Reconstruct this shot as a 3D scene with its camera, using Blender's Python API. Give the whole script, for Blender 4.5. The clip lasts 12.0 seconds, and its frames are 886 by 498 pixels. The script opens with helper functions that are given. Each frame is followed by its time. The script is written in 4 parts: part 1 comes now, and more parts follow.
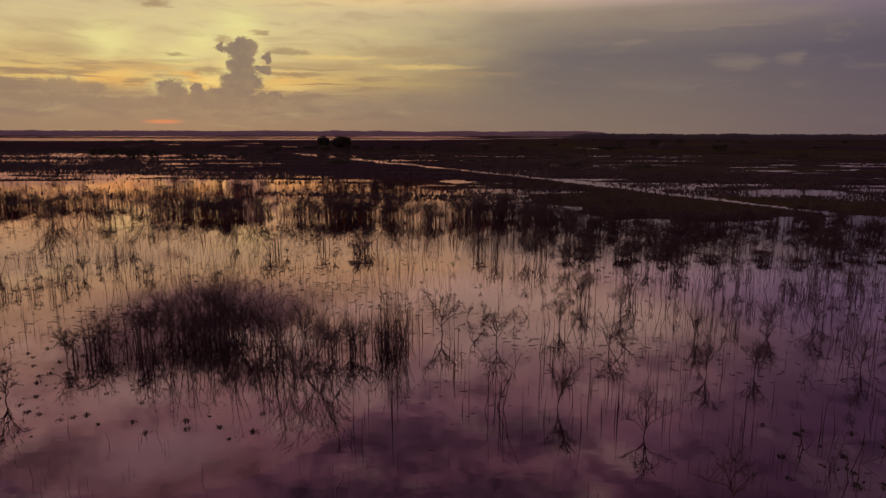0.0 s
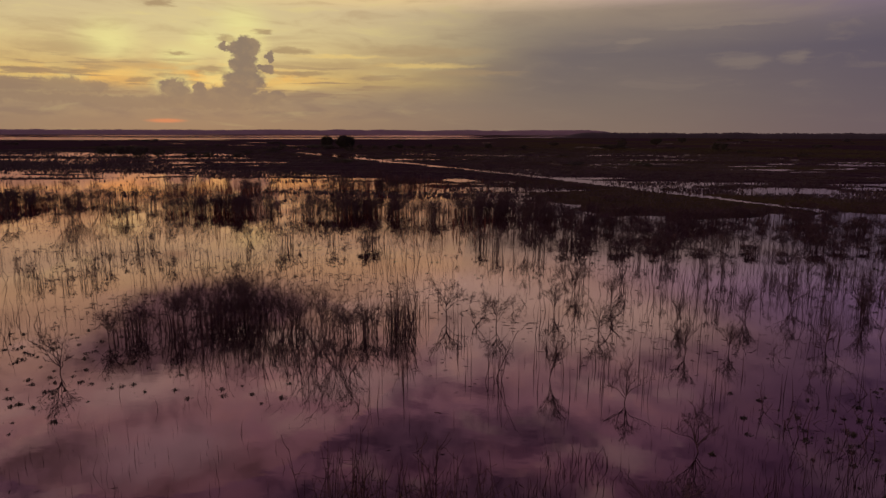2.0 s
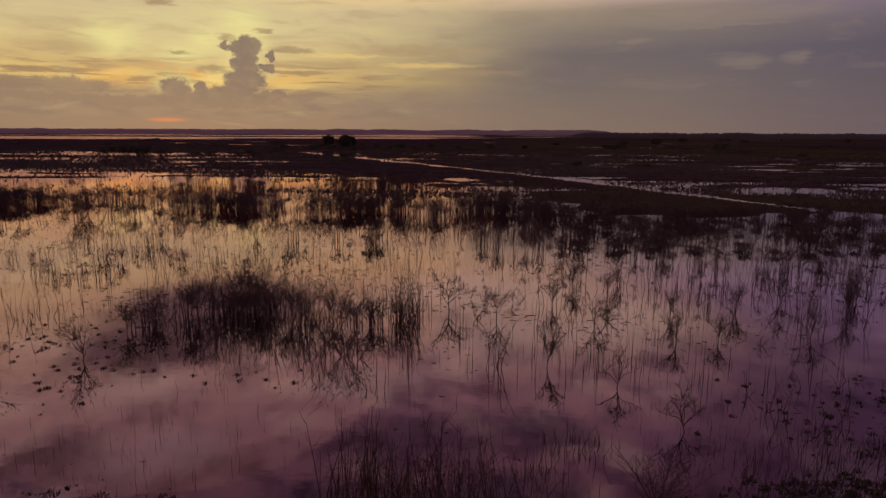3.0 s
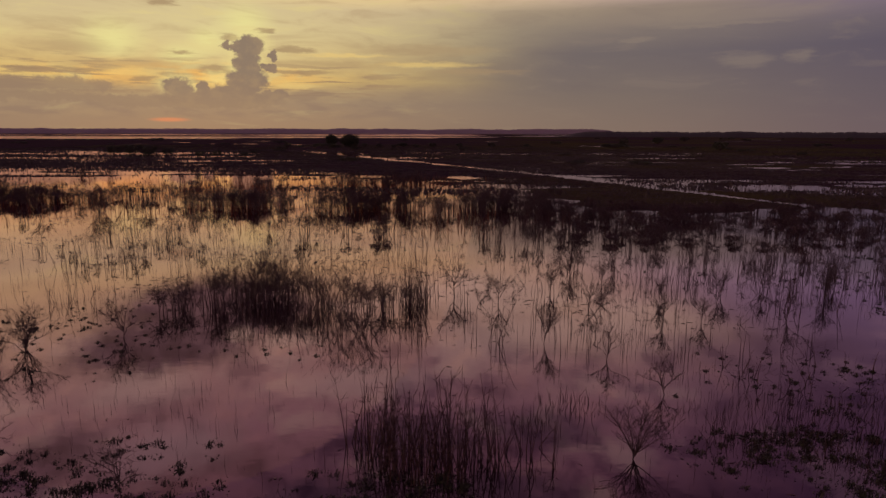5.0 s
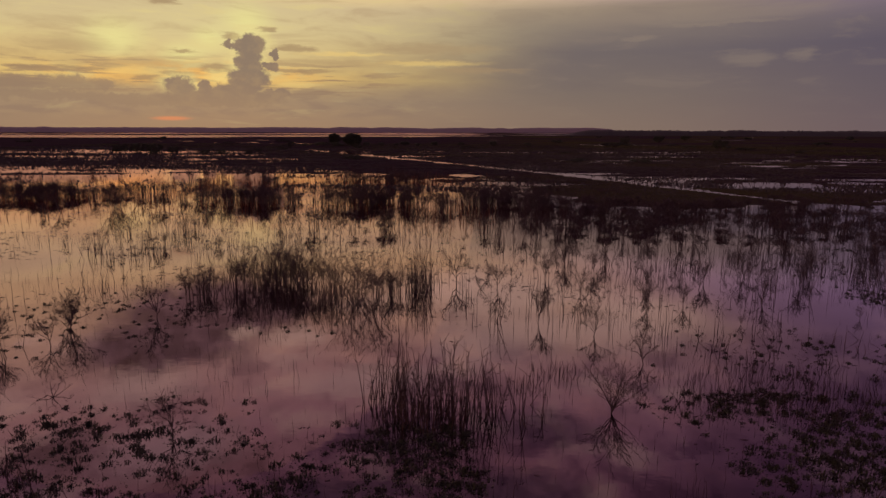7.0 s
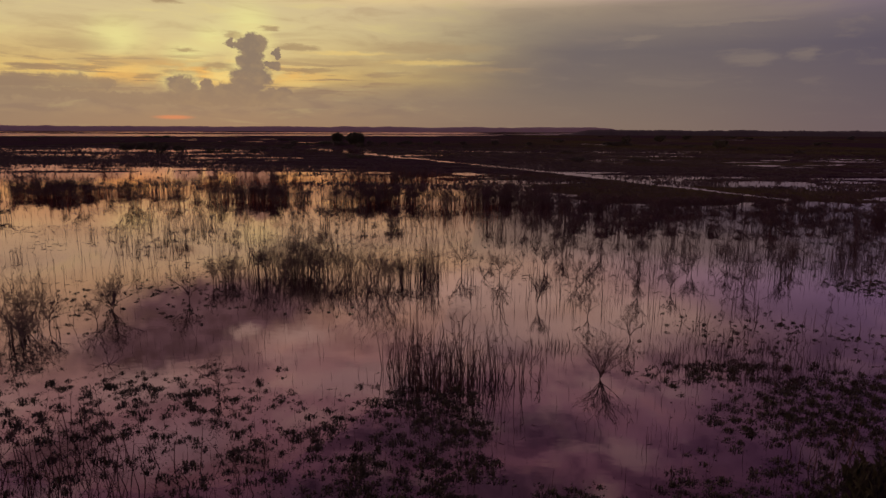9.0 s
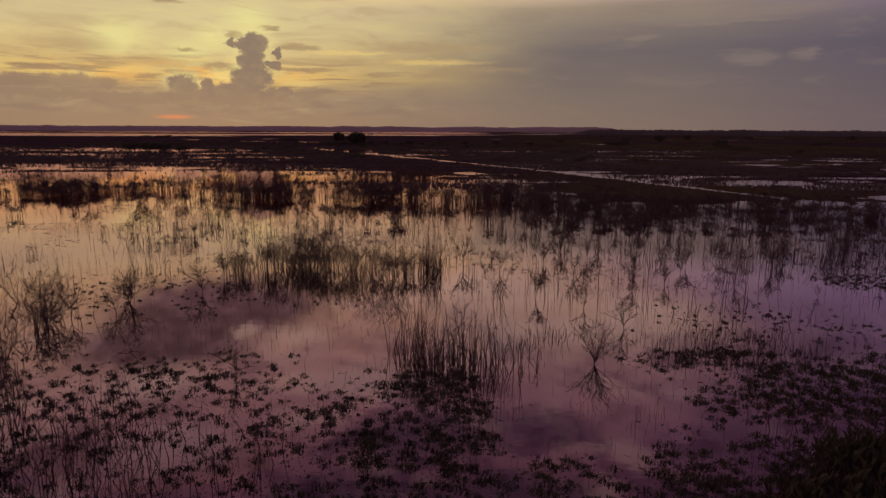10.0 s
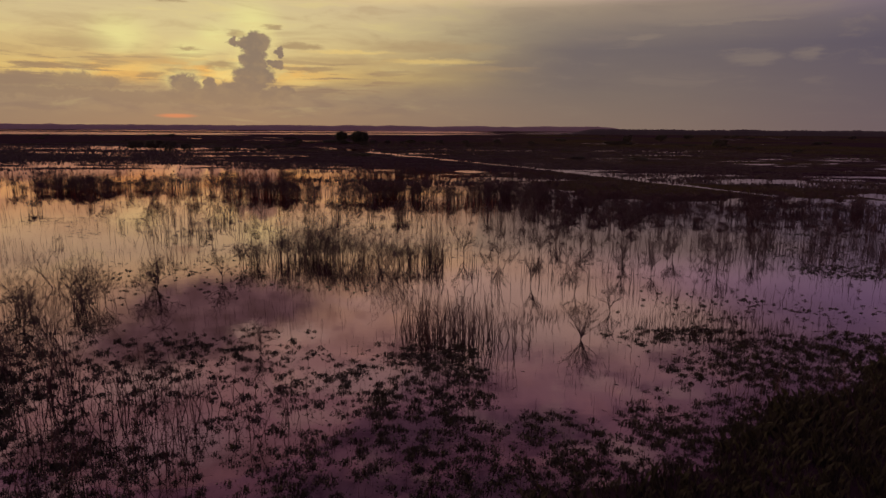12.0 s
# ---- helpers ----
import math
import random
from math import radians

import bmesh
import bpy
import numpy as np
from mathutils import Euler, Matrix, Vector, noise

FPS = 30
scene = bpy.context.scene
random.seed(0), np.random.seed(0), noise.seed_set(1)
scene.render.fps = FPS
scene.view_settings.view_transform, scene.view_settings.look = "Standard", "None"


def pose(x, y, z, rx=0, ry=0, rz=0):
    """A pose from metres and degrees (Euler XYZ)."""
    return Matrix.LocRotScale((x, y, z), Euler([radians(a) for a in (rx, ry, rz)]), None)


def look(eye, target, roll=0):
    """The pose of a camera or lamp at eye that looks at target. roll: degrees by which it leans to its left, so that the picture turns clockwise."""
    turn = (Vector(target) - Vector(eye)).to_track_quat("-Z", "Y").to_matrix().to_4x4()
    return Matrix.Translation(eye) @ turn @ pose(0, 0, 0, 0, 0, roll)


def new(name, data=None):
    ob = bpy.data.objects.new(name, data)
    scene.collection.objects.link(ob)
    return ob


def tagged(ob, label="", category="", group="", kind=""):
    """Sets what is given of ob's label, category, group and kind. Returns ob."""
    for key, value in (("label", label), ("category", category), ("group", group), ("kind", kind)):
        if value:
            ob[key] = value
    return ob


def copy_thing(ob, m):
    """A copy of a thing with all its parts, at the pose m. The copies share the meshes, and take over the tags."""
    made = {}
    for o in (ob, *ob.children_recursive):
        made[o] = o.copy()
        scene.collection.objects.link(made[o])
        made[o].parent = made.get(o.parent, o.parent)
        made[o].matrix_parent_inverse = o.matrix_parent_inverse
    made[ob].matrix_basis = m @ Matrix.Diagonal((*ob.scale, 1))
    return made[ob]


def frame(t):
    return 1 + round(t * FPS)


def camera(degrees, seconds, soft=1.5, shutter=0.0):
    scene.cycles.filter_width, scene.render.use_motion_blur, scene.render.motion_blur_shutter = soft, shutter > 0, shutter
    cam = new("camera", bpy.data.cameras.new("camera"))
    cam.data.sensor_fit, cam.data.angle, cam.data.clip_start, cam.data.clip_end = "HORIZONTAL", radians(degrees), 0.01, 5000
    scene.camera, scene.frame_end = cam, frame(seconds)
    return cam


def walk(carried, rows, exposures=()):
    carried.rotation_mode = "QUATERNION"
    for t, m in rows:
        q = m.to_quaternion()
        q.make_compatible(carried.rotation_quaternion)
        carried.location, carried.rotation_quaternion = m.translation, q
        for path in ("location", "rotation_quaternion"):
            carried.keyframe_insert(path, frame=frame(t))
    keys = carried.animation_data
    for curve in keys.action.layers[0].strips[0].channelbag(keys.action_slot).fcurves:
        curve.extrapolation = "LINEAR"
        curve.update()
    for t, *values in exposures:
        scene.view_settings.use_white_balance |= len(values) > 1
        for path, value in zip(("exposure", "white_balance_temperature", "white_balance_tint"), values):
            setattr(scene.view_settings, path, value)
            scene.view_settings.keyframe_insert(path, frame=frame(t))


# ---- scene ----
cam = camera(69.7, 12.0, soft=1.5)
PATH = [
    (0, (0.479, 5.618, 11.799), (0.363, 7.583, 11.443), 0.1),
    (0.5, (0.485, 4.737, 11.833), (0.368, 6.701, 11.476), 0.0),
    (1, (0.511, 3.867, 11.873), (0.392, 5.831, 11.515), 0.1),
    (1.5, (0.537, 2.946, 11.924), (0.417, 4.91, 11.566), 0.1),
    (2, (0.541, 2.055, 11.963), (0.418, 4.019, 11.604), 0.1),
    (2.5, (0.527, 1.125, 11.987), (0.403, 3.089, 11.628), 0.2),
    (3, (0.524, 0.263, 11.998), (0.399, 2.226, 11.638), 0.2),
    (5, (0.498, -3.256, 11.935), (0.366, -1.294, 11.573), 0.1),
    (5.5, (0.529, -4.187, 11.928), (0.397, -2.224, 11.564), 0.1),
    (6, (0.562, -5.151, 11.93), (0.429, -3.189, 11.566), 0.1),
    (6.5, (0.589, -6.113, 11.939), (0.454, -4.151, 11.575), 0.1),
    (7, (0.631, -7.066, 11.948), (0.494, -5.104, 11.582), 0.1),
    (9, (0.514, -11.035, 11.996), (0.372, -9.074, 11.628), 0.2),
    (9.5, (0.498, -12.028, 11.994), (0.355, -10.067, 11.626), 0.2),
    (10, (0.519, -13.003, 11.993), (0.375, -11.042, 11.624), 0.2),
    (10.5, (0.558, -13.963, 11.982), (0.413, -12.002, 11.613), 0.2),
    (11, (0.622, -14.912, 11.981), (0.475, -12.952, 11.61), 0.2),
    (11.5, (0.689, -15.88, 11.982), (0.541, -13.92, 11.61), 0.2),
    (12, (0.772, -16.819, 11.965), (0.623, -14.859, 11.594), 0.3),
]
walk(cam, [(t, look(eye, target, roll)) for t, eye, target, roll in PATH])

# ---------------------------------------------------------------- helpers
def lin(r, g, b):
    """Linear colour from 0-255 display values."""
    f = lambda v: v / 12.92 if v <= 0.04045 else ((v + 0.055) / 1.055) ** 2.4
    return tuple(f(v / 255.0) for v in (r, g, b)) + (1.0,)


class Nodes:
    """Short-hand for building a node tree."""

    def __init__(self, tree):
        self.tree = tree
        tree.nodes.clear()

    def add(self, kind, **props):
        n = self.tree.nodes.new(kind)
        for k, v in props.items():
            if k == "operation":
                n.operation = v
            elif k == "data_type":
                n.data_type = v
            elif k == "blend_type":
                n.blend_type = v
        return n

    def put(self, value, socket):
        if isinstance(value, bpy.types.NodeSocket):
            self.tree.links.new(value, socket)
        else:
            socket.default_value = value

    def math(self, op, a, b=0.0, c=0.0, clamp=False):
        n = self.add("ShaderNodeMath", operation=op)
        n.use_clamp = clamp
        for v, s in zip((a, b, c), n.inputs):
            self.put(v, s)
        return n.outputs[0]

    def vec(self, op, a, b=(0, 0, 0)):
        n = self.add("ShaderNodeVectorMath", operation=op)
        self.put(a, n.inputs[0])
        self.put(b, n.inputs[1])
        return n.outputs["Value"] if op in ("LENGTH", "DOT_PRODUCT") else n.outputs["Vector"]

    def ramp(self, value, low, high, a=0.0, b=1.0):
        """Smooth step from a to b as value goes from low to high."""
        n = self.add("ShaderNodeMapRange")
        n.interpolation_type = "SMOOTHSTEP"
        for v, s in zip((value, low, high, a, b), n.inputs):
            self.put(v, s)
        return n.outputs[0]

    def mix(self, fac, a, b, blend="MIX"):
        n = self.add("ShaderNodeMix", data_type="RGBA", blend_type=blend)
        self.put(fac, n.inputs[0])
        self.put(a, n.inputs[6])
        self.put(b, n.inputs[7])
        return n.outputs[2]

    def noise(self, vector, scale, detail=3.0, rough=0.5, warp=0.0):
        n = self.add("ShaderNodeTexNoise")
        if vector is not None:
            self.put(vector, n.inputs["Vector"])
        n.inputs["Scale"].default_value = scale
        n.inputs["Detail"].default_value = detail
        n.inputs["Roughness"].default_value = rough
        n.inputs["Distortion"].default_value = warp
        return n

    def bands(self, value, stops):
        """Colour ramp; stops are (position, rgba), colours up to 1."""
        n = self.add("ShaderNodeValToRGB")
        el = n.color_ramp.elements
        while len(el) < len(stops):
            el.new(0.5)
        for e, (p, c) in zip(el, stops):
            e.position, e.color = p, c
        self.put(value, n.inputs[0])
        return n.outputs[0]


# ---------------------------------------------------------------- sky
SUN_AZ, SUN_EL = -26.0, 4.2        # degrees from +y, and above the horizon


def build_sky():
    world = bpy.data.worlds.new("dusk_sky")
    world.use_nodes = True
    scene.world = world
    k = Nodes(world.node_tree)
    out = k.add("ShaderNodeOutputWorld")
    bg = k.add("ShaderNodeBackground")
    k.tree.links.new(bg.outputs[0], out.inputs[0])
    direction = k.vec("NORMALIZE", k.add("ShaderNodeTexCoord").outputs["Generated"])
    sep = k.add("ShaderNodeSeparateXYZ")
    k.put(direction, sep.inputs[0])
    x, y, z = sep.outputs
    deg = 180.0 / math.pi
    az = k.math("MULTIPLY", k.math("ARCTAN2", x, y), deg)
    el = k.math("MULTIPLY", k.math("ARCSINE", z), deg)
    comb = k.add("ShaderNodeCombineXYZ")
    k.put(az, comb.inputs[0])
    k.put(el, comb.inputs[1])
    place = comb.outputs[0]

    # two colour columns by elevation: towards the sunset, and away from it
    h = k.math("DIVIDE", el, 60.0, clamp=True)
    e = lambda v: v / 60.0
    warm = k.bands(h, [(e(0), lin(150, 123, 100)), (e(2.4), lin(154, 130, 106)), (e(3.4), lin(178, 150, 110)), (e(4.2), lin(216, 182, 112)), (e(5.5), lin(210, 180, 120)),
                       (e(8), lin(210, 188, 138)), (e(10), lin(206, 184, 142)), (e(12), lin(252, 218, 150)), (e(16), lin(246, 206, 160)), (e(20), lin(234, 188, 168)),
                       (e(25), lin(214, 158, 162)), (e(30), lin(186, 130, 140)), (e(38), lin(156, 118, 134)), (e(60), lin(124, 108, 146))])
    cool = k.bands(h, [(e(0), lin(130, 110, 98)), (e(3), lin(122, 107, 99)), (e(6.5), lin(112, 101, 100)), (e(8.5), lin(130, 116, 107)), (e(10), lin(148, 130, 114)),
                       (e(12), lin(216, 184, 174)), (e(18), lin(216, 174, 172)), (e(23), lin(200, 148, 160)), (e(30), lin(164, 114, 136)),
                       (e(38), lin(146, 108, 132)), (e(60), lin(124, 108, 146))])
    shift = k.math("MULTIPLY", k.math("MINIMUM", el, 10.0), 1.0)
    shift = k.math("ADD", shift, k.math("MULTIPLY", k.math("MINIMUM", k.math("MAXIMUM", k.math("SUBTRACT", el, 10.0), 0.0), 6.0), 3.6))
    shift = k.math("ADD", shift, k.ramp(el, 4.5, 1.0, 0.0, 7.0))
    lean = k.math("SUBTRACT", az, shift)
    broad = k.noise(k.vec("MULTIPLY", place, (0.05, 0.16, 0.0)), 1.0, 4.0).outputs["Fac"]
    lean = k.math("ADD", lean, k.math("MULTIPLY", k.math("SUBTRACT", broad, 0.5), 10.0))
    side = k.ramp(lean, -24.5, 3.0)
    sky = k.mix(side, warm, cool)
    # the deep violet edge well away from the sun
    sky = k.mix(k.ramp(az, 8.0, 36.0, 0.0, 0.85), sky, k.mix(1.0, sky, (0.60, 0.60, 0.92, 1), "MULTIPLY"))
    violet = k.math("MULTIPLY", k.ramp(az, 16.0, 30.0, 0.0, 0.3), k.math("MULTIPLY", k.ramp(el, 7.5, 11.0), k.ramp(el, 17.0, 12.5)))
    sky = k.mix(violet, sky, lin(132, 110, 156))
    # glow round the veiled sun
    sun_off = k.vec("LENGTH", k.vec("MULTIPLY", k.vec("SUBTRACT", place, (-23.0, 8.0, 0)), (0.075, 0.19, 0)))
    sky = k.mix(k.ramp(sun_off, 1.0, 0.0, 0.0, 0.6), sky, lin(218, 202, 146))
    for a, c, ra, rc in ((-25.5, 5.9, 2.6, 1.5), (-30.4, 7.0, 3.4, 2.3), (-20.5, 8.8, 3.2, 2.1), (-23.4, 7.2, 2.2, 1.6)):
        spot = k.vec("LENGTH", k.vec("MULTIPLY", k.vec("SUBTRACT", place, (a, c, 0)), (1 / ra, 1 / rc, 0)))
        sky = k.mix(k.ramp(spot, 1.0, 0.0, 0.0, 0.8), sky, lin(232, 222, 148))

    lumps = k.noise(k.vec("MULTIPLY", place, (0.28, 1.1, 0.0)), 1.0, 6.0, 0.55, 0.3).outputs["Fac"]
    # the low orange seam under the cloud deck
    seam = k.vec("LENGTH", k.vec("MULTIPLY", k.vec("SUBTRACT", place, (-25.0, 4.5, 0)), (1 / 15.0, 1 / 1.5, 0)))
    sky = k.mix(k.math("MULTIPLY", k.ramp(seam, 1.0, 0.2, 0.0, 0.75), k.ramp(lumps, 0.38, 0.56)), sky, lin(242, 180, 92))

    # cirrus streaks, drawn out sideways
    tilt = k.add("ShaderNodeCombineXYZ")
    k.put(k.math("MULTIPLY", az, 0.16), tilt.inputs[0])
    k.put(k.math("ADD", k.math("MULTIPLY", el, 0.85), k.math("MULTIPLY", az, 0.012)), tilt.inputs[1])
    streak = k.noise(tilt.outputs[0], 1.0, 8.0, 0.6, 0.5).outputs["Fac"]
    low = k.math("MULTIPLY", k.ramp(el, 20.0, 9.0), k.ramp(el, 2.8, 4.0, 0.25, 1.0))
    low = k.math("MULTIPLY", low, k.math("SUBTRACT", 1.0, k.math("MULTIPLY", side, 0.6)))
    sky = k.mix(k.math("MULTIPLY", k.ramp(streak, 0.47, 0.68, 0.0, 0.7), low), sky, k.mix(0.45, sky, k.mix(side, lin(160, 128, 98), lin(98, 86, 92))))
    sky = k.mix(k.math("MULTIPLY", k.ramp(streak, 0.47, 0.34, 0.0, 0.5), low), sky, k.mix(side, lin(222, 202, 138), lin(140, 122, 110)))

    # thin dark bars of stratus low over the sunset
    bars = k.noise(k.vec("MULTIPLY", place, (0.17, 2.1, 0.0)), 1.0, 5.0, 0.55, 0.25).outputs["Fac"]
    zone = k.math("MULTIPLY", k.ramp(el, 2.6, 3.4), k.ramp(el, 6.6, 4.6))
    zone = k.math("MULTIPLY", zone, k.ramp(az, -2.0, -14.0))
    sky = k.mix(k.math("MULTIPLY", k.ramp(bars, 0.52, 0.61, 0.0, 0.8), zone), sky, lin(150, 122, 98))

    # cloud banks: ellipses (azimuth, elevation, half width, half height) frayed by noise
    fray = k.noise(k.vec("MULTIPLY", place, (1.2, 1.4, 0.0)), 1.0, 7.0, 0.65).outputs["Color"]
    fine = k.vec("ADD", place, k.vec("MULTIPLY", k.vec("SUBTRACT", fray, (0.5, 0.5, 0.5)), (2.1, 1.7, 0.0)))
    knobs = k.noise(k.vec("MULTIPLY", place, (1.5, 1.7, 0.0)), 1.0, 6.0, 0.58).outputs["Color"]
    puffs = k.vec("ADD", place, k.vec("MULTIPLY", k.vec("SUBTRACT", knobs, (0.5, 0.5, 0.5)), (1.5, 1.1, 0.0)))
    comb = k.noise(k.vec("MULTIPLY", place, (0.5, 2.6, 0.0)), 1.0, 6.0, 0.6).outputs["Color"]
    combed = k.vec("ADD", place, k.vec("MULTIPLY", k.vec("SUBTRACT", comb, (0.5, 0.5, 0.5)), (3.0, 0.9, 0.0)))
    slow = k.noise(k.vec("MULTIPLY", place, (0.16, 0.24, 0.0)), 1.0, 5.0, 0.55).outputs["Color"]
    wide = k.vec("ADD", place, k.vec("MULTIPLY", k.vec("SUBTRACT", slow, (0.5, 0.5, 0.5)), (3.0, 1.2, 0.0)))
    wide = k.vec("ADD", wide, k.vec("MULTIPLY", k.vec("SUBTRACT", k.noise(k.vec("MULTIPLY", place, (0.5, 0.8, 0.0)), 1.0, 6.0, 0.6).outputs["Color"], (0.5, 0.5, 0.5)), (3.6, 1.7, 0.0)))
    wide = k.vec("ADD", wide, k.vec("MULTIPLY", k.vec("SUBTRACT", fray, (0.5, 0.5, 0.5)), (3.6, 1.7, 0.0)))

    def bank(points, where, soft):
        best = None
        for a, b, ra, rb in points:
            d = k.vec("LENGTH", k.vec("MULTIPLY", k.vec("SUBTRACT", where, (a, b, 0)), (1 / ra, 1 / rb, 0)))
            best = d if best is None else k.math("MINIMUM", best, d)
        return k.ramp(best, 1.0 + soft, 1.0 - soft)

    # the flat deck over the horizon, darker towards its upper rim
    sunk = k.math("MULTIPLY", k.math("MULTIPLY", k.ramp(el, 0.6, 1.6), k.ramp(el, 4.2, 3.2)), k.ramp(az, 0.0, -12.0))
    sky = k.mix(k.math("MULTIPLY", k.ramp(lumps, 0.47, 0.62, 0.0, 0.45), sunk), sky, lin(132, 110, 98))
    sky = k.mix(k.math("MULTIPLY", k.ramp(lumps, 0.46, 0.36, 0.0, 0.25), sunk), sky, lin(170, 142, 108))
    veil = bank([(-35.0, 3.5, 4.4, 0.55), (-31.4, 3.5, 0.8, 0.5), (-33.5, 2.6, 6.5, 0.35), (-27.0, 2.2, 5.0, 0.3)], fine, 0.4)
    sky = k.mix(k.math("MULTIPLY", veil, 0.8), sky, lin(146, 122, 101))
    # gold light on the undersides beside the tower
    gilt = bank([(-5.5, 5.7, 4.0, 0.22), (-12.5, 6.4, 3.0, 0.16), (-17.0, 3.8, 1.8, 0.26), (-29.3, 4.7, 2.6, 0.36), (-22.6, 3.9, 1.6, 0.3)], combed, 0.7)
    sky = k.mix(k.math("MULTIPLY", gilt, 0.5), sky, lin(236, 200, 120))
    scud = bank([(-32.8, 4.65, 2.0, 0.16), (-36.5, 4.6, 1.2, 0.14), (-25.4, 6.3, 0.9, 0.17), (-16.6, 6.8, 1.7, 0.26), (-19.0, 8.2, 0.8, 0.2), (-26.7, 10.0, 1.0, 0.3),
                 (-21.6, 7.6, 0.8, 0.2), (-23.0, 5.0, 1.3, 0.32), (-26.0, 4.5, 1.3, 0.16), (-28.2, 4.1, 0.8, 0.2), (-16.2, 4.95, 3.0, 0.2)], combed, 0.45)
    sky = k.mix(k.math("MULTIPLY", scud, 0.72), sky, lin(158, 130, 98))
    smear = bank([(-14.0, 5.7, 4.6, 0.3), (-33.5, 6.4, 2.3, 0.55), (-29.0, 5.2, 4.5, 0.4), (-5.5, 6.9, 5.0, 0.35), (-1.0, 5.1, 3.5, 0.2)], combed, 0.75)
    sky = k.mix(k.math("MULTIPLY", smear, 0.5), sky, lin(166, 138, 104))
    # the cloud tower and the heaps at its foot
    rim = bank([(-20.1, 7.1, 1.5, 1.05), (-20.5, 5.5, 1.6, 1.35), (-25.9, 3.8, 1.5, 0.85), (-22.8, 4.4, 1.2, 0.5)], puffs, 0.5)
    sky = k.mix(k.math("MULTIPLY", rim, 0.45), sky, lin(240, 224, 146))
    tower = bank([(-20.1, 7.0, 1.15, 0.85), (-20.9, 6.85, 0.8, 0.5), (-21.9, 6.85, 0.5, 0.32), (-20.4, 5.6, 1.1, 1.2), (-20.5, 4.2, 1.7, 1.0), (-21.8, 3.2, 1.9, 0.6), (-18.3, 6.2, 0.3, 0.5),
                  (-18.7, 5.2, 0.7, 0.4), (-18.3, 3.1, 1.2, 0.4), (-25.9, 3.55, 1.15, 0.72), (-24.0, 3.45, 0.5, 0.55), (-22.6, 2.6, 5.0, 0.72)], puffs, 0.16)
    body = k.mix(k.ramp(el, 2.0, 4.6), lin(146, 122, 101), lin(130, 111, 99))
    body = k.mix(k.ramp(k.noise(k.vec("MULTIPLY", place, (0.9, 1.1, 0.0)), 1.0, 6.0, 0.6).outputs["Fac"], 0.42, 0.66, 0.0, 0.5), body, lin(158, 132, 104))
    sky = k.mix(k.math("MULTIPLY", tower, 0.95), sky, body)
    pale = bank([(20.9, 5.6, 1.7, 0.5), (24.5, 5.8, 0.9, 0.42), (12.3, 7.5, 1.3, 0.2), (18.0, 9.0, 7.5, 0.6), (19.0, 8.35, 4.8, 0.16)], combed, 0.6)
    sky = k.mix(k.math("MULTIPLY", pale, 0.34), sky, lin(150, 132, 116))
    ember = bank([(-26.7, 0.95, 1.25, 0.15)], place, 0.6)
    sky = k.mix(k.math("MULTIPLY", ember, 0.8), sky, lin(216, 132, 92))

    # darker mauve banks high up, which only the water shows
    flat = k.add("ShaderNodeCombineXYZ")
    k.put(k.math("DIVIDE", x, k.math("MAXIMUM", z, 0.03)), flat.inputs[0])
    k.put(k.math("DIVIDE", y, k.math("MAXIMUM", z, 0.03)), flat.inputs[1])
    deck = k.noise(flat.outputs[0], 2.0, 7.0, 0.6, 0.3).outputs["Fac"]
    upper = k.ramp(el, 11.5, 16.0)
    sky = k.mix(k.math("MULTIPLY", k.ramp(deck, 0.48, 0.38, 0.0, 0.4), upper), sky, k.mix(side, (1.15, 0.84, 0.58, 1), (0.85, 0.58, 0.58, 1)))
    calm_side = k.math("SUBTRACT", 1.0, k.math("MULTIPLY", side, 0.55))
    sky = k.mix(k.math("MULTIPLY", k.math("MULTIPLY", k.ramp(deck, 0.50, 0.62, 0.0, 0.4), upper), calm_side), sky, k.mix(1.0, sky, (0.26, 0.19, 0.25, 1), "MULTIPLY"))
    high = bank([(-24.0, 15.2, 8.5, 2.7), (-28.5, 17.4, 7.0, 2.2)], wide, 0.4)
    thin = bank([(-5.8, 27.0, 6.8, 2.0), (5.4, 25.9, 5.4, 1.5), (-37.0, 24.6, 4.4, 2.0), (-14.0, 31.0, 8.0, 1.4), (3.0, 31.0, 7.0, 1.6)], wide, 0.6)
    high = k.math("MAXIMUM", high, k.math("MULTIPLY", thin, 0.72))
    billow = k.noise(k.vec("MULTIPLY", place, (0.45, 0.9, 0.0)), 1.0, 7.0, 0.65).outputs["Fac"]
    sky = k.mix(k.math("MULTIPLY", high, k.ramp(billow, 0.28, 0.55, 0.8, 0.98)), sky, k.mix(k.ramp(billow, 0.36, 0.62), lin(120, 90, 108), lin(72, 52, 74)))
    drift = k.noise(k.vec("MULTIPLY", place, (0.2, 0.42, 0.0)), 1.0, 8.0, 0.62, 0.5).outputs["Fac"]
    sky = k.mix(k.math("MULTIPLY", k.ramp(drift, 0.50, 0.62, 0.0, 0.85), k.ramp(el, 13.0, 19.0)), sky, k.mix(1.0, sky, (0.52, 0.48, 0.58, 1), "MULTIPLY"))
    sky = k.mix(k.math("MULTIPLY", k.ramp(drift, 0.48, 0.34, 0.0, 0.7), k.ramp(el, 13.0, 19.0)), sky, k.mix(1.0, sky, (1.34, 1.32, 1.16, 1), "MULTIPLY"))
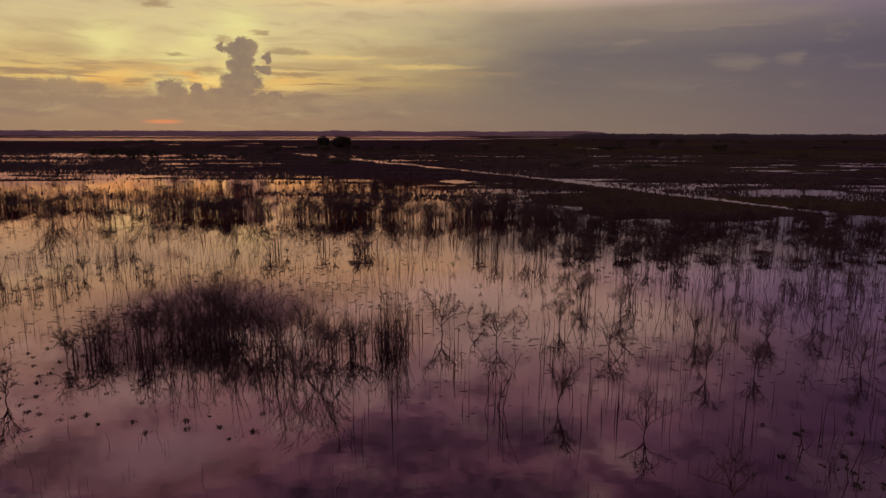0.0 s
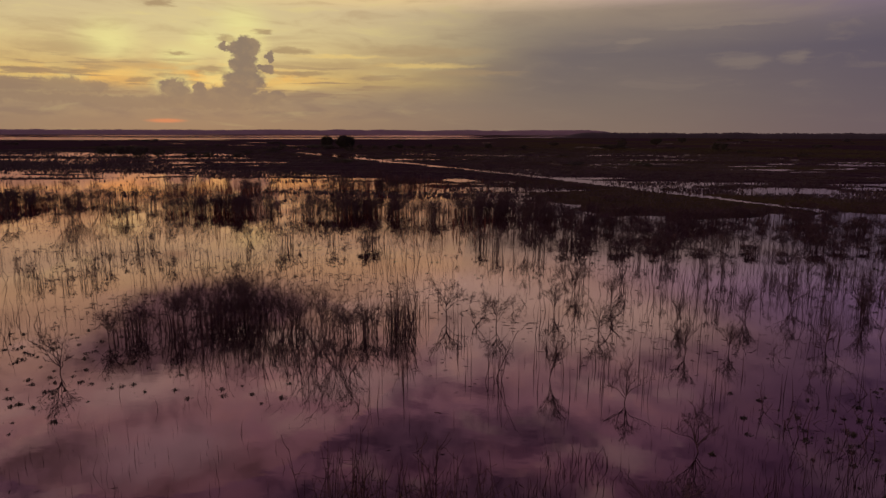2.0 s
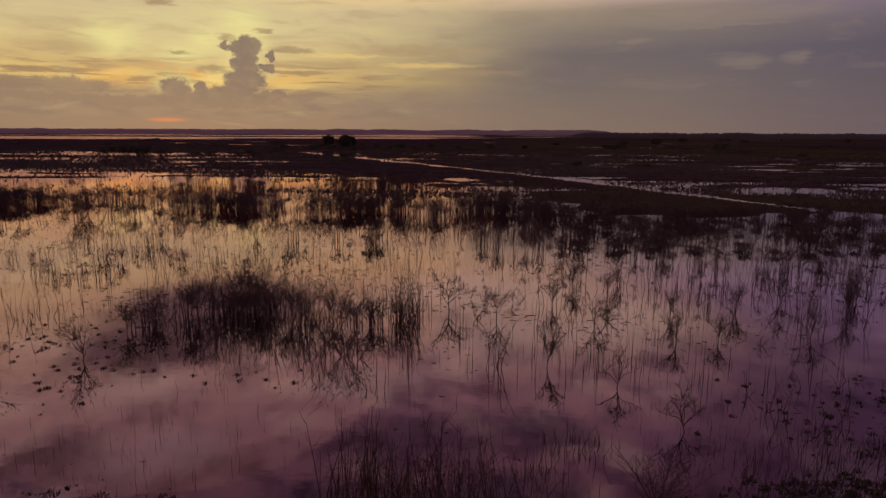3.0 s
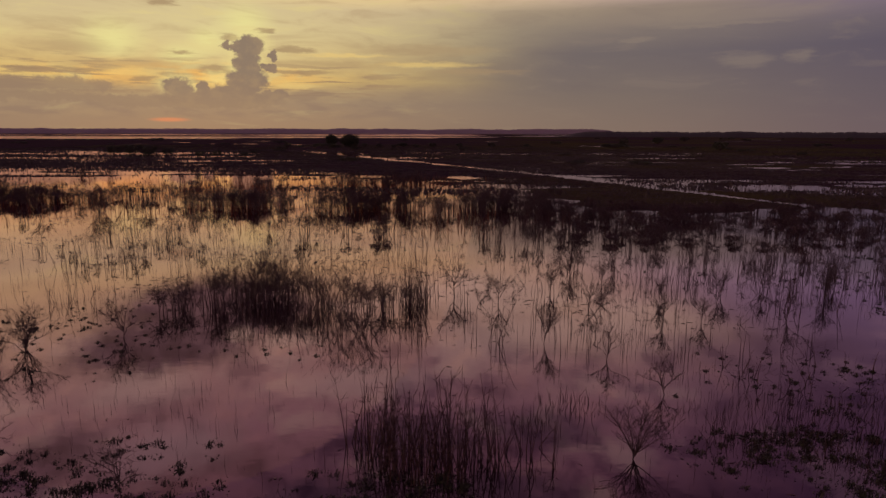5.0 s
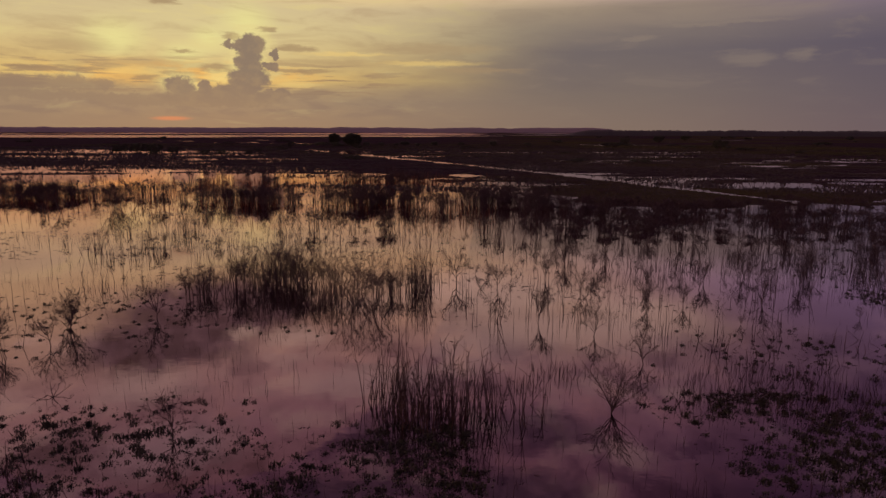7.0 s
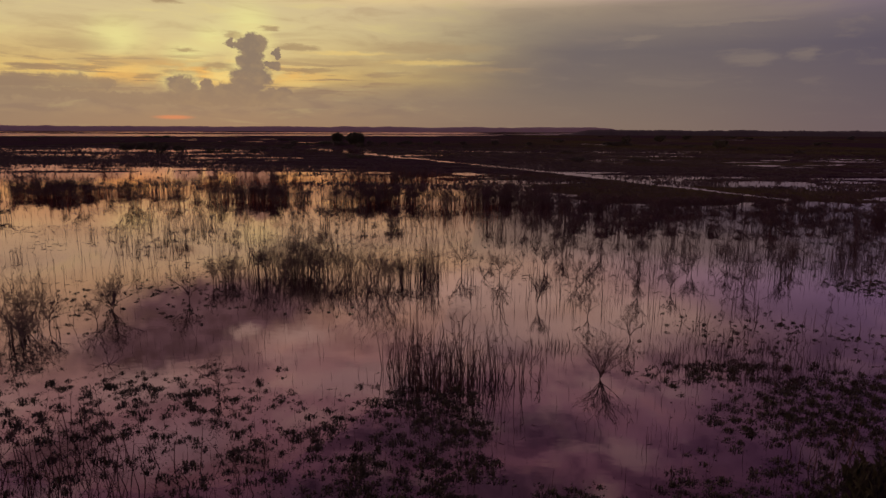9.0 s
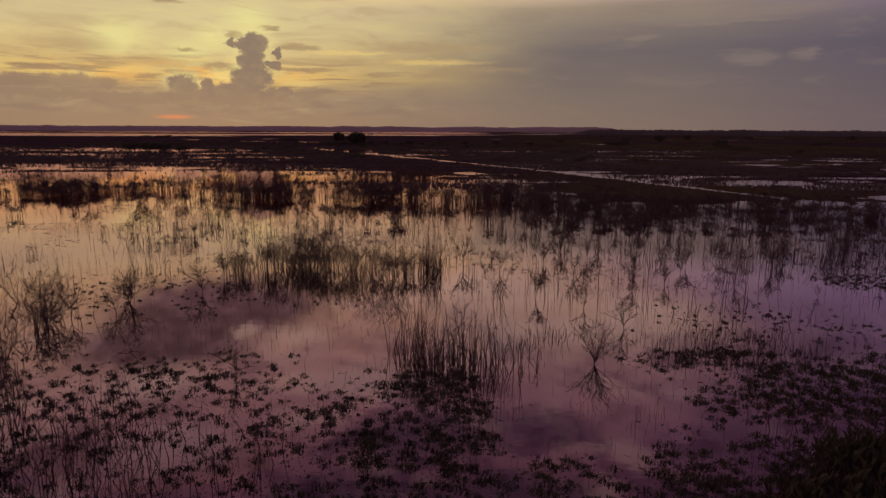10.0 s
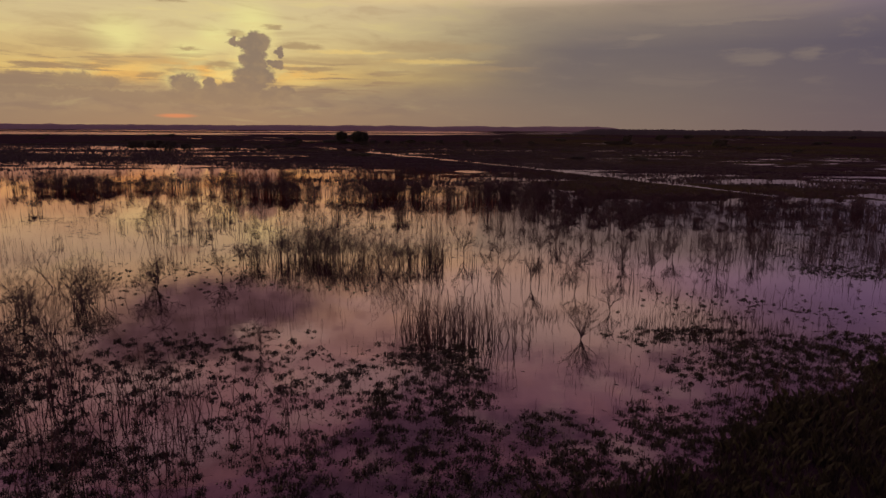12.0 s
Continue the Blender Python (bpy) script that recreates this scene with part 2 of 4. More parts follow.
    glow = bank([(-22.6, 17.2, 1.3, 0.55), (-17.6, 18.0, 2.6, 0.7), (-30.3, 20.6, 3.6, 1.3), (1.0, 14.6, 9.0, 1.9), (5.5, 17.6, 9.0, 1.8), (14.0, 16.0, 6.0, 1.6), (-28.5, 25.8, 5.0, 1.8), (-12.0, 22.0, 6.0, 1.0)], wide, 0.7)
    sky = k.mix(k.math("MULTIPLY", glow, 0.7), sky, k.mix(k.ramp(el, 15.0, 27.0), (1.2, 0.92, 0.58, 1), (0.82, 0.55, 0.50, 1)))

    sky = k.mix(k.ramp(el, 10.2, 12.6), sky, k.mix(1.0, sky, (0.78, 0.73, 0.83, 1), "MULTIPLY"))
    duller = k.math("MULTIPLY", k.ramp(az, 10.0, 30.0, 0.0, 0.9), k.ramp(el, 9.0, 19.0))
    sky = k.mix(duller, sky, k.mix(1.0, sky, (0.47, 0.42, 0.47, 1), "MULTIPLY"))
    # clear air above the cloud
    nish = k.add("ShaderNodeTexSky")
    nish.sky_type = "NISHITA"
    nish.sun_disc = False
    nish.sun_elevation = radians(SUN_EL)
    nish.sun_rotation = radians(SUN_AZ)
    air = k.mix(1.0, nish.outputs[0], (0.05, 0.05, 0.05, 1), "MULTIPLY")
    sky = k.mix(0.02, sky, air, "ADD")
    k.put(sky, bg.inputs[0])
    bg.inputs[1].default_value = 1.0


build_sky()
sun = new("sun", bpy.data.lights.new("sun", "SUN"))
sun.data.energy, sun.data.angle, sun.data.color = 0.06, radians(50.0), (1.0, 0.52, 0.2)
toward = Vector((math.sin(radians(SUN_AZ)) * math.cos(radians(SUN_EL)), math.cos(radians(SUN_AZ)) * math.cos(radians(SUN_EL)), math.sin(radians(SUN_EL))))
sun.matrix_world = look((0, 0, 30), Vector((0, 0, 30)) - toward)


# ---------------------------------------------------------------- materials
def material(name):
    m = bpy.data.materials.new(name)
    m.use_nodes = True
    k = Nodes(m.node_tree)
    out = k.add("ShaderNodeOutputMaterial")
    b = k.add("ShaderNodeBsdfPrincipled")
    k.tree.links.new(b.outputs[0], out.inputs[0])
    return m, k, b


def plant(name, dark, light, rough=0.75, scale=2.0, grain=40.0):
    """Stems, bark and leaves: colour varies from piece to piece and along each."""
    m, k, b = material(name)
    where = k.add("ShaderNodeNewGeometry")
    big = k.noise(where.outputs["Position"], scale, 3.0).outputs["Fac"]
    small = k.noise(where.outputs["Position"], grain, 4.0, 0.6).outputs["Fac"]
    t = k.math("ADD", k.math("MULTIPLY", big, 0.5), k.math("MULTIPLY", small, 0.3))
    t = k.math("ADD", t, k.math("MULTIPLY", where.outputs["Random Per Island"], 0.3))
    k.put(k.mix(k.ramp(t, 0.25, 0.85), dark, light), b.inputs["Base Color"])
    b.inputs["Roughness"].default_value = rough
    bump = k.add("ShaderNodeBump")
    bump.inputs["Strength"].default_value = 0.5
    bump.inputs["Distance"].default_value = 0.004
    k.put(small, bump.inputs["Height"])
    k.put(bump.outputs[0], b.inputs["Normal"])
    return m


def water_material():
    """Brown flood water: a dark bed under a mirror that strengthens at grazing angles."""
    m = bpy.data.materials.new("still_water")
    m.use_nodes = True
    k = Nodes(m.node_tree)
    out = k.add("ShaderNodeOutputMaterial")
    where = k.add("ShaderNodeNewGeometry").outputs["Position"]
    murk = k.noise(where, 0.12, 4.0).outputs["Fac"]
    deep = k.add("ShaderNodeBsdfDiffuse")
    k.put(k.mix(k.ramp(murk, 0.35, 0.7), (0.010, 0.007, 0.007, 1), (0.024, 0.016, 0.013, 1)), deep.inputs["Color"])
    mirror = k.add("ShaderNodeBsdfGlossy")
    calm = k.noise(where, 0.05, 2.0).outputs["Fac"]
    k.put(k.ramp(calm, 0.35, 0.7, 0.008, 0.022), mirror.inputs["Roughness"])
    sep = k.add("ShaderNodeSeparateXYZ")
    k.put(where, sep.inputs[0])
    # sunset orange put into the mirror colour among the western reed beds
    sunset_tint = k.math("MULTIPLY", k.ramp(sep.outputs[1], 38.0, 90.0), k.ramp(sep.outputs[0], 25.0, -15.0))
    k.put(k.mix(sunset_tint, (1.0, 0.83, 0.97, 1), (1.0, 0.71, 0.78, 1)), mirror.inputs["Color"])
    wave = k.noise(k.vec("MULTIPLY", where, (1.0, 1.6, 1.0)), 1.1, 3.0, 0.5).outputs["Fac"]
    bump = k.add("ShaderNodeBump")
    bump.inputs["Strength"].default_value = 1.0
    # a breeze ruffles the open lakes; the flooded marsh lies still
    k.put(k.ramp(sep.outputs[1], 150.0, 1300.0, 0.0018, 0.12), bump.inputs["Distance"])
    k.put(wave, bump.inputs["Height"])
    k.put(bump.outputs[0], mirror.inputs["Normal"])
    gloss = k.add("ShaderNodeFresnel")
    gloss.inputs["IOR"].default_value = 1.85
    k.put(bump.outputs[0], gloss.inputs["Normal"])
    both = k.add("ShaderNodeMixShader")
    k.put(k.math("MULTIPLY", gloss.outputs[0], 1.13, clamp=True), both.inputs[0])
    k.put(deep.outputs[0], both.inputs[1])
    k.put(mirror.outputs[0], both.inputs[2])
    k.put(both.outputs[0], out.inputs[0])
    return m


def ground_material():
    m, k, b = material("sedge_and_mud")
    where = k.add("ShaderNodeNewGeometry").outputs["Position"]
    broad = k.noise(k.vec("MULTIPLY", where, (0.4, 1.0, 1.0)), 0.012, 5.0, 0.6).outputs["Fac"]
    mid = k.noise(where, 0.3, 4.0, 0.6).outputs["Fac"]
    fine = k.noise(where, 5.0, 4.0, 0.65).outputs["Fac"]
    soil = k.mix(k.ramp(mid, 0.35, 0.65), (0.036, 0.022, 0.028, 1), (0.066, 0.043, 0.049, 1))
    grass = k.mix(k.ramp(fine, 0.3, 0.7), (0.046, 0.040, 0.016, 1), (0.095, 0.080, 0.030, 1))
    sep = k.add("ShaderNodeSeparateXYZ")
    k.put(where, sep.inputs[0])
    meadow = k.math("MULTIPLY", k.ramp(broad, 0.42, 0.6), k.ramp(sep.outputs[0], -120.0, 120.0, 0.15, 1.0))
    k.put(k.mix(meadow, soil, grass), b.inputs["Base Color"])
    b.inputs["Roughness"].default_value = 0.9
    b.inputs["Specular IOR Level"].default_value = 0.0
    bump = k.add("ShaderNodeBump")
    bump.inputs["Distance"].default_value = 0.12
    k.put(fine, bump.inputs["Height"])
    k.put(bump.outputs[0], b.inputs["Normal"])
    return m


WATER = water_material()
GROUND = ground_material()
BARK = plant("dead_bark", (0.040, 0.021, 0.026, 1), (0.108, 0.054, 0.058, 1))
REED = plant("dry_reed", (0.036, 0.017, 0.021, 1), (0.102, 0.042, 0.042, 1))
# glow of backlit stems, put into the reed colour as orange russet
BACKLIT_RUSSET = plant("backlit_russet_reed", (0.11, 0.028, 0.018, 1), (0.32, 0.105, 0.050, 1))
SEDGE = plant("marsh_sedge", (0.044, 0.031, 0.036, 1), (0.098, 0.070, 0.070, 1), 0.8, 0.3)
FIELD = plant("dry_meadow_grass", (0.034, 0.028, 0.014, 1), (0.090, 0.074, 0.030, 1), 0.85, 0.02)
LEAF = plant("waterweed_leaf", (0.020, 0.019, 0.011, 1), (0.056, 0.050, 0.026, 1), 0.6, 0.8)
FOLIAGE = plant("dark_foliage", (0.022, 0.024, 0.014, 1), (0.060, 0.058, 0.030, 1), 0.75, 0.5)
# distance haze is put into the hills' own colour as pale mauve
HILL = plant("hazed_woodland", (0.22, 0.16, 0.17, 1), (0.28, 0.205, 0.21, 1), 0.95, 0.01, 0.08)

WOODS = plant("dark_woodland", (0.020, 0.016, 0.017, 1), (0.045, 0.036, 0.034, 1), 0.95, 0.02, 0.2)


# ---------------------------------------------------------------- mesh helpers
def mesh_of(name, verts, faces, mat, smooth=False):
    """A mesh from arrays: verts (n, 3), faces (m, 3 or 4)."""
    verts, faces = np.asarray(verts, np.float32), np.asarray(faces, np.int32)
    me = bpy.data.meshes.new(name)
    me.vertices.add(len(verts))
    me.vertices.foreach_set("co", verts.ravel())
    me.loops.add(faces.size)
    me.loops.foreach_set("vertex_index", faces.ravel())
    me.polygons.add(len(faces))
    me.polygons.foreach_set("loop_start", np.arange(0, faces.size, faces.shape[1], dtype=np.int32))
    me.update(calc_edges=True)
    if smooth:
        me.polygons.foreach_set("use_smooth", np.ones(len(faces), bool))
    me.materials.append(mat)
    return me


def part(name, me, parent, label=""):
    ob = new(name, me)
    ob.parent = parent
    return tagged(ob, label)


def tubes(path, radius, sides=4):
    """Tapered tubes: path (n, k, 3), radius (n, k). Returns verts and quads."""
    n, k, _ = path.shape
    way = np.diff(path, axis=1)
    way = np.concatenate([way, way[:, -1:]], 1)
    way /= np.linalg.norm(way, axis=2, keepdims=True) + 1e-9
    ref = np.where(np.abs(way[..., 2:3]) > 0.8, np.array([1.0, 0, 0]), np.array([0, 0, 1.0]))
    u = np.cross(way, ref)
    u /= np.linalg.norm(u, axis=2, keepdims=True) + 1e-9
    v = np.cross(way, u)
    a = np.linspace(0, 2 * np.pi, sides, endpoint=False)
    ring = u[:, :, None] * np.cos(a)[:, None] + v[:, :, None] * np.sin(a)[:, None]
    verts = path[:, :, None] + ring * radius[:, :, None, None]
    i = np.arange(n)[:, None, None] * k * sides
    j = np.arange(k - 1)[None, :, None] * sides
    s = np.arange(sides)[None, None, :]
    t = (s + 1) % sides
    quads = np.stack([i + j + s, i + j + t, i + j + sides + t, i + j + sides + s], -1).reshape(-1, 4)
    return verts.reshape(-1, 3), quads


def join(pieces):
    """Joins (verts, faces) pairs that have the same number of corners."""
    vs, fs, n = [], [], 0
    for v, f in pieces:
        vs.append(v)
        fs.append(f + n)
        n += len(v)
    return np.concatenate(vs), np.concatenate(fs)


def stems(rng, base, height, lean=0.08, radius=0.012, rings=4, curl=0.05):
    """Thin upright stems that start a little under water. base (n, 2), height (n,)."""
    n = len(base)
    t = np.linspace(0, 1, rings)
    turn = rng.uniform(0, 2 * np.pi, n)
    tip = np.abs(rng.normal(0, lean, n)) * height
    path = np.zeros((n, rings, 3))
    bend = t[None] ** 1.6 * tip[:, None]
    path[:, :, 0] = base[:, 0, None] + np.cos(turn)[:, None] * bend
    path[:, :, 1] = base[:, 1, None] + np.sin(turn)[:, None] * bend
    path[:, 1:, :2] += rng.normal(0, curl, (n, rings - 1, 2)) * height[:, None, None] * 0.25
    path[:, :, 2] = t[None] * (height[:, None] + 0.25) - 0.25
    rad = radius * (rng.uniform(0.6, 1.4, n)[:, None] * (1.0 - 0.85 * t[None]))
    return path, rad


def blades(rng, base, height, width, spread):
    """Grass blades as slim bent leaves of two triangles. base (n, 3)."""
    n = len(base)
    a = rng.uniform(0, 2 * np.pi, n)
    out = np.stack([np.cos(a), np.sin(a), np.zeros(n)], 1)
    side = np.stack([-np.sin(a), np.cos(a), np.zeros(n)], 1)
    lean = rng.uniform(0.2, 1.0, n)[:, None] * spread[:, None]
    mid = base + out * lean * 0.4 + np.array([0, 0, 1.0]) * height[:, None] * 0.62
    tip = base + out * lean * 1.2 + np.array([0, 0, 1.0]) * height[:, None] * rng.uniform(0.7, 1.0, n)[:, None]
    w = side * width[:, None] * 0.5
    v = np.stack([base - w, base + w, mid + w * 0.8, tip], 1)
    i = np.arange(n)[:, None] * 4
    f = np.concatenate([i + [[0, 1, 2]], i + [[0, 2, 3]]])
    return v.reshape(-1, 3), f


def fbm(x, y, scale, seed=0, octaves=4):
    """Smooth value noise in numpy, about -1 to 1."""
    total, amp, norm = np.zeros_like(x, dtype=float), 1.0, 0.0
    for o in range(octaves):
        px, py = x * scale + 17.3 * (o + seed), y * scale - 9.1 * (o + 2 * seed)
        ix, iy = np.floor(px), np.floor(py)
        fx, fy = px - ix, py - iy
        fx, fy = fx * fx * (3 - 2 * fx), fy * fy * (3 - 2 * fy)

        def corner(a, b):
            s = np.sin(a * 127.1 + b * 311.7 + seed * 74.7) * 43758.5453
            return (s - np.floor(s)) * 2 - 1

        low = corner(ix, iy) * (1 - fx) + corner(ix + 1, iy) * fx
        high = corner(ix, iy + 1) * (1 - fx) + corner(ix + 1, iy + 1) * fx
        total += amp * (low * (1 - fy) + high * fy)
        norm += amp
        amp *= 0.55
        scale *= 2.03
    return total / norm * 1.6


def soft(v, a, b):
    t = np.clip((v - a) / (b - a), 0, 1)
    return t * t * (3 - 2 * t)


def blob(x, y, cx, cy, rx, ry):
    """1 in the middle of an ellipse, 0 on its rim, negative outside."""
    return 1 - np.sqrt(((x - cx) / rx) ** 2 + ((y - cy) / ry) ** 2)


# ---------------------------------------------------------------- the lie of the land
def ditch_x(y):
    """The straight ditch: its x at a given y."""
    return np.interp(y, (60, 100, 121, 171, 222, 306, 420), (78, 55.5, 45.4, 22.2, -9.3, -61, -130))


def land(x, y):
    """Height of the ground over the water: positive where it is dry."""
    streak = fbm(x * 0.35, y, 0.035, 3)
    patch = fbm(x, y, 0.09, 5)
    d = x - ditch_x(y)
    left = soft(d, -42, -58)
    # mosaic of pools and sedge in the middle distance
    thin = fbm(x * 0.22, y, 0.11, 9)
    mosaic = 0.2 * streak + 0.12 * patch + 0.24 * thin - 0.10
    mosaic = mosaic + 0.03 + 0.06 * soft(y, 215, 240) * soft(y, 300, 275) - 0.09 * soft(y, 290, 310) * soft(y, 390, 360)
    mosaic = mosaic - 0.06 * soft(y, 215, 190) - 0.3 * soft(y, 140, 112)
    verge = 0.13 + 0.08 * soft(d, -32.0, -22.0) * soft(d, 5.0, 0.0) * soft(y, 190, 150) - 0.12 * soft(d, -14.0, -34.0) * soft(y, 170, 140)
    h = mosaic * left + (verge + 0.10 * streak + 0.12 * patch + 0.24 * thin) * (1 - left)
    start = np.where(d > -48, 85.0, 90.0) - 8.0 * patch - 11.0 * fbm(x, y * 0.4, 0.05, 77)
    rise = soft(y - start, 0, 16)
    h = h * rise - 0.5 * (1 - rise)
    h = h - 0.22 * soft(d, 0.0, 4.0) * soft(d, 34, 8) * soft(y, 110, 150)
    # the open gilded reach to the west
    h = h - 0.34 * soft(blob(x, y, -84, 136, 52, 34), 0.0, 0.5) * (0.75 + 0.5 * thin)
    # a dry sedge flat on the near side of the ditch
    h = h + 0.25 * soft(blob(x, y, -38, 222, 60, 50), 0.0, 0.5)
    # the belt behind, then the lakes
    belt = soft(y, 370, 410)
    h = h * (1 - belt) + belt * (0.2 + 0.2 * streak + 0.1 * patch + 0.12 * thin)
    lake = soft(y, 820, 1080) * soft(x - 0.30 * y, 60, -120)
    strips = fbm(x * 0.0012, np.log(np.maximum(y, 1.0)) * 4.5, 1.0, 8)
    h = h * (1 - lake) + lake * (strips * 0.3 - 0.08 + 0.14 * soft(x / np.maximum(y, 1.0), -0.12, 0.06))
    h = h + 0.3 * soft(blob(x, y, 34, 103, 24, 12), 0.0, 0.4)
    # pools beyond the ditch
    for cx, cy, rx, ry in ((88, 222, 17, 6), (110, 186, 10, 3.2), (66, 143, 11, 7), (79, 129, 14, 5.5), (100, 160, 22, 4), (40, 210, 14, 4), (9, 140, 13, 5)):
        h = h - 0.9 * soft(blob(x, y, cx, cy, rx, ry) + 0.3 * patch + 0.35 * thin, -0.1, 0.35)
    ragged = np.interp(y, (80, 120, 160, 220, 320), (1.1, 1.1, 1.2, 2.2, 3.4)) + 0.9 * patch + 0.7 * thin
    cut = soft(np.abs(d), ragged + 1.6, ragged) * soft(y, 78, 96) * soft(y, 400, 330) * soft(fbm(x, y, 0.06, 15), -0.9, -0.5)
    h = h - 0.9 * cut
    # the muddy bank by the start of the water, under the camera's later way
    wob = 2.2 * fbm(x, y, 0.22, 11)
    h = np.maximum(h, -0.35 + 0.5 * soft(0.8 * (x - 1.5) + 3.6 - y + wob, 0.5, 5.0) * soft(y, 26, 18))
    h = np.maximum(h, -0.35 + 0.45 * soft(-x - 13.0 - 0.87 * (y - 1.0) + wob, 0.0, 4.5) * soft(y, 18, 10))
    return h


def build_ground():
    rows = np.concatenate([np.linspace(-60, 70, 131), 70 * 1.0165 ** np.arange(1, 258)])
    a = np.linspace(-1.15, 1.15, 331)
    reach = np.maximum(np.abs(rows) * 1.0, 55.0)
    y = np.repeat(rows[:, None], len(a), 1)
    x = reach[:, None] * a[None] * 1.05
    z = land(x, y) + 0.06 * fbm(x, y, 0.4, 21) * (y < 700)
    z = np.maximum(z, -0.6)
    n, m = z.shape
    i = np.arange(n - 1)[:, None] * m + np.arange(m - 1)[None]
    f = np.stack([i, i + 1, i + m + 1, i + m], -1).reshape(-1, 4)
    v = np.stack([x, y, z], -1).reshape(-1, 3)
    tagged(new("ground", mesh_of("ground", v, f, GROUND, True)), "dark muddy marsh ground with sedge rising out of the flood", "marsh ground", kind="structure")
    g = np.linspace(-4850, 4850, 41)
    X, Y = np.meshgrid(g, g)
    i = np.arange(40)[:, None] * 41 + np.arange(40)[None]
    f = np.stack([i, i + 1, i + 42, i + 41], -1).reshape(-1, 4)
    v = np.stack([X, Y, np.zeros_like(X)], -1).reshape(-1, 3)
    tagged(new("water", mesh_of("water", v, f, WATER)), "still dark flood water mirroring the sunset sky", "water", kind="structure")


build_ground()


def ridge(name, label, angle0, angle1, dist, top, seed, rough, mat=None):
    """A far wooded rise: a long mound with an uneven tree line."""
    n = 500
    a = np.radians(np.linspace(angle0, angle1, n))
    fade = soft(np.linspace(0, 1, n), 0, 0.06) * soft(np.linspace(1, 0, n), 0, 0.06)
    crest = (top * (0.85 + 0.15 * fbm(a * 30, a * 0, 1.0, seed)) + rough * fbm(a * 900, a * 0, 1.0, seed + 1)) * fade + 0.5
    layers = []
    for k, (dr, share) in enumerate(((-0.025, 0.0), (-0.012, 0.55), (0.0, 1.0), (0.03, 0.0))):
        r = dist * (1 + dr)
        layers.append(np.stack([np.sin(a) * r, np.cos(a) * r, crest * share - (0.5 if share == 0 else 0)], 1))
    v = np.concatenate(layers)
    i = np.arange(n - 1)
    f = np.concatenate([np.stack([i + k * n, i + 1 + k * n, i + 1 + (k + 1) * n, i + (k + 1) * n], 1) for k in range(3)])
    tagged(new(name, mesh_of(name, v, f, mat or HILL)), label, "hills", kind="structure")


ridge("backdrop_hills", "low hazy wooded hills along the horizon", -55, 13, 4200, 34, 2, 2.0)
ridge("backdrop_woods", "dark band of far woodland on the horizon", 6, 55, 1750, 14.5, 7, 1.6, WOODS)


# ---------------------------------------------------------------- woody plants
def limb_lines(rng, start, way, length, radius, depth, crooked, kids, lift, out):
    """Grows one limb as a bent line and its side twigs. Collects (path, radius) by depth."""
    steps = 5 if depth > 0 or length > 1.2 else 3
    p, d = np.array(start, float), np.array(way, float)
    d /= np.linalg.norm(d)
    line, thick = [p.copy()], [radius]
    for i in range(1, steps):
        d = d + rng.normal(0, crooked, 3) + np.array([0, 0, lift])
        d /= np.linalg.norm(d)
        p = p + d * length / (steps - 1)
        line.append(p.copy())
        thick.append(radius * (1 - 0.8 * i / (steps - 1)))
    out.append((np.array(line), np.array(thick)))
    if depth > 0:
        for _ in range(kids):
            f = rng.uniform(0.25, 0.98)
            k = min(int(f * (steps - 1)), steps - 2)
            q = line[k] + (line[k + 1] - line[k]) * (f * (steps - 1) - k)
            side = rng.normal(0, 1, 3)
            side[2] = abs(side[2]) * 0.4 + 0.15
            side /= np.linalg.norm(side)
            turn = (line[k + 1] - line[k])
            turn = turn / (np.linalg.norm(turn) + 1e-9) * 0.75 + side * 0.75
            limb_lines(rng, q, turn, length * rng.uniform(0.3, 0.6), radius * (1 - 0.7 * f) * 0.6, depth - 1, crooked * 1.15, max(2, kids - 2), lift * 0.6, out)


def lines_mesh(name, lines, mat, sides=4):
    pieces = []
    for count in sorted({len(a) for a, _ in lines}):
        path = np.stack([a for a, _ in lines if len(a) == count])
        rad = np.maximum(np.stack([b for a, b in lines if len(a) == count]) * 1.45, 0.008)
        pieces.append(tubes(path, rad, sides if count > 3 else 3))
    v, f = join(pieces)
    return mesh_of(name, v, f, mat)


def shrub(name, label, category, seed, height, trunk, limbs, spread, crooked=0.16, kids=5, depth=2, lift=0.06, thick=0.035, group="", base_limbs=False):
    """A bare shrub: a short trunk, and limbs with their twigs, each a part."""
    rng = np.random.default_rng(seed)
    root = tagged(new(name), label, category, group)
    lines = []
    limb_lines(rng, (0, 0, -0.3), (rng.normal(0, 0.08), rng.normal(0, 0.08), 1), trunk + 0.3, thick, 0, 0.05, 0, 0.0, lines)
    part("trunk", lines_mesh("trunk", lines, BARK, 6), root)
    line, _ = lines[0]
    for i in range(limbs):
        a = 2 * np.pi * (i + rng.uniform(-0.3, 0.3)) / limbs
        f = rng.uniform(0.45, 1.0)
        q = line[0] + (line[-1] - line[0]) * f
        if base_limbs:
            q = np.array([math.cos(a) * 0.25 * rng.uniform(0.2, 1), math.sin(a) * 0.25 * rng.uniform(0.2, 1), -0.2])
        way = (math.cos(a) * spread, math.sin(a) * spread, rng.uniform(0.7, 1.3))
        got = []
        limb_lines(rng, q, way, (height - q[2]) * rng.uniform(0.7, 1.05), thick * 0.6, depth, crooked, kids, lift, got)
        part("limb", lines_mesh("limb", got, BARK, 3), root)
    return root


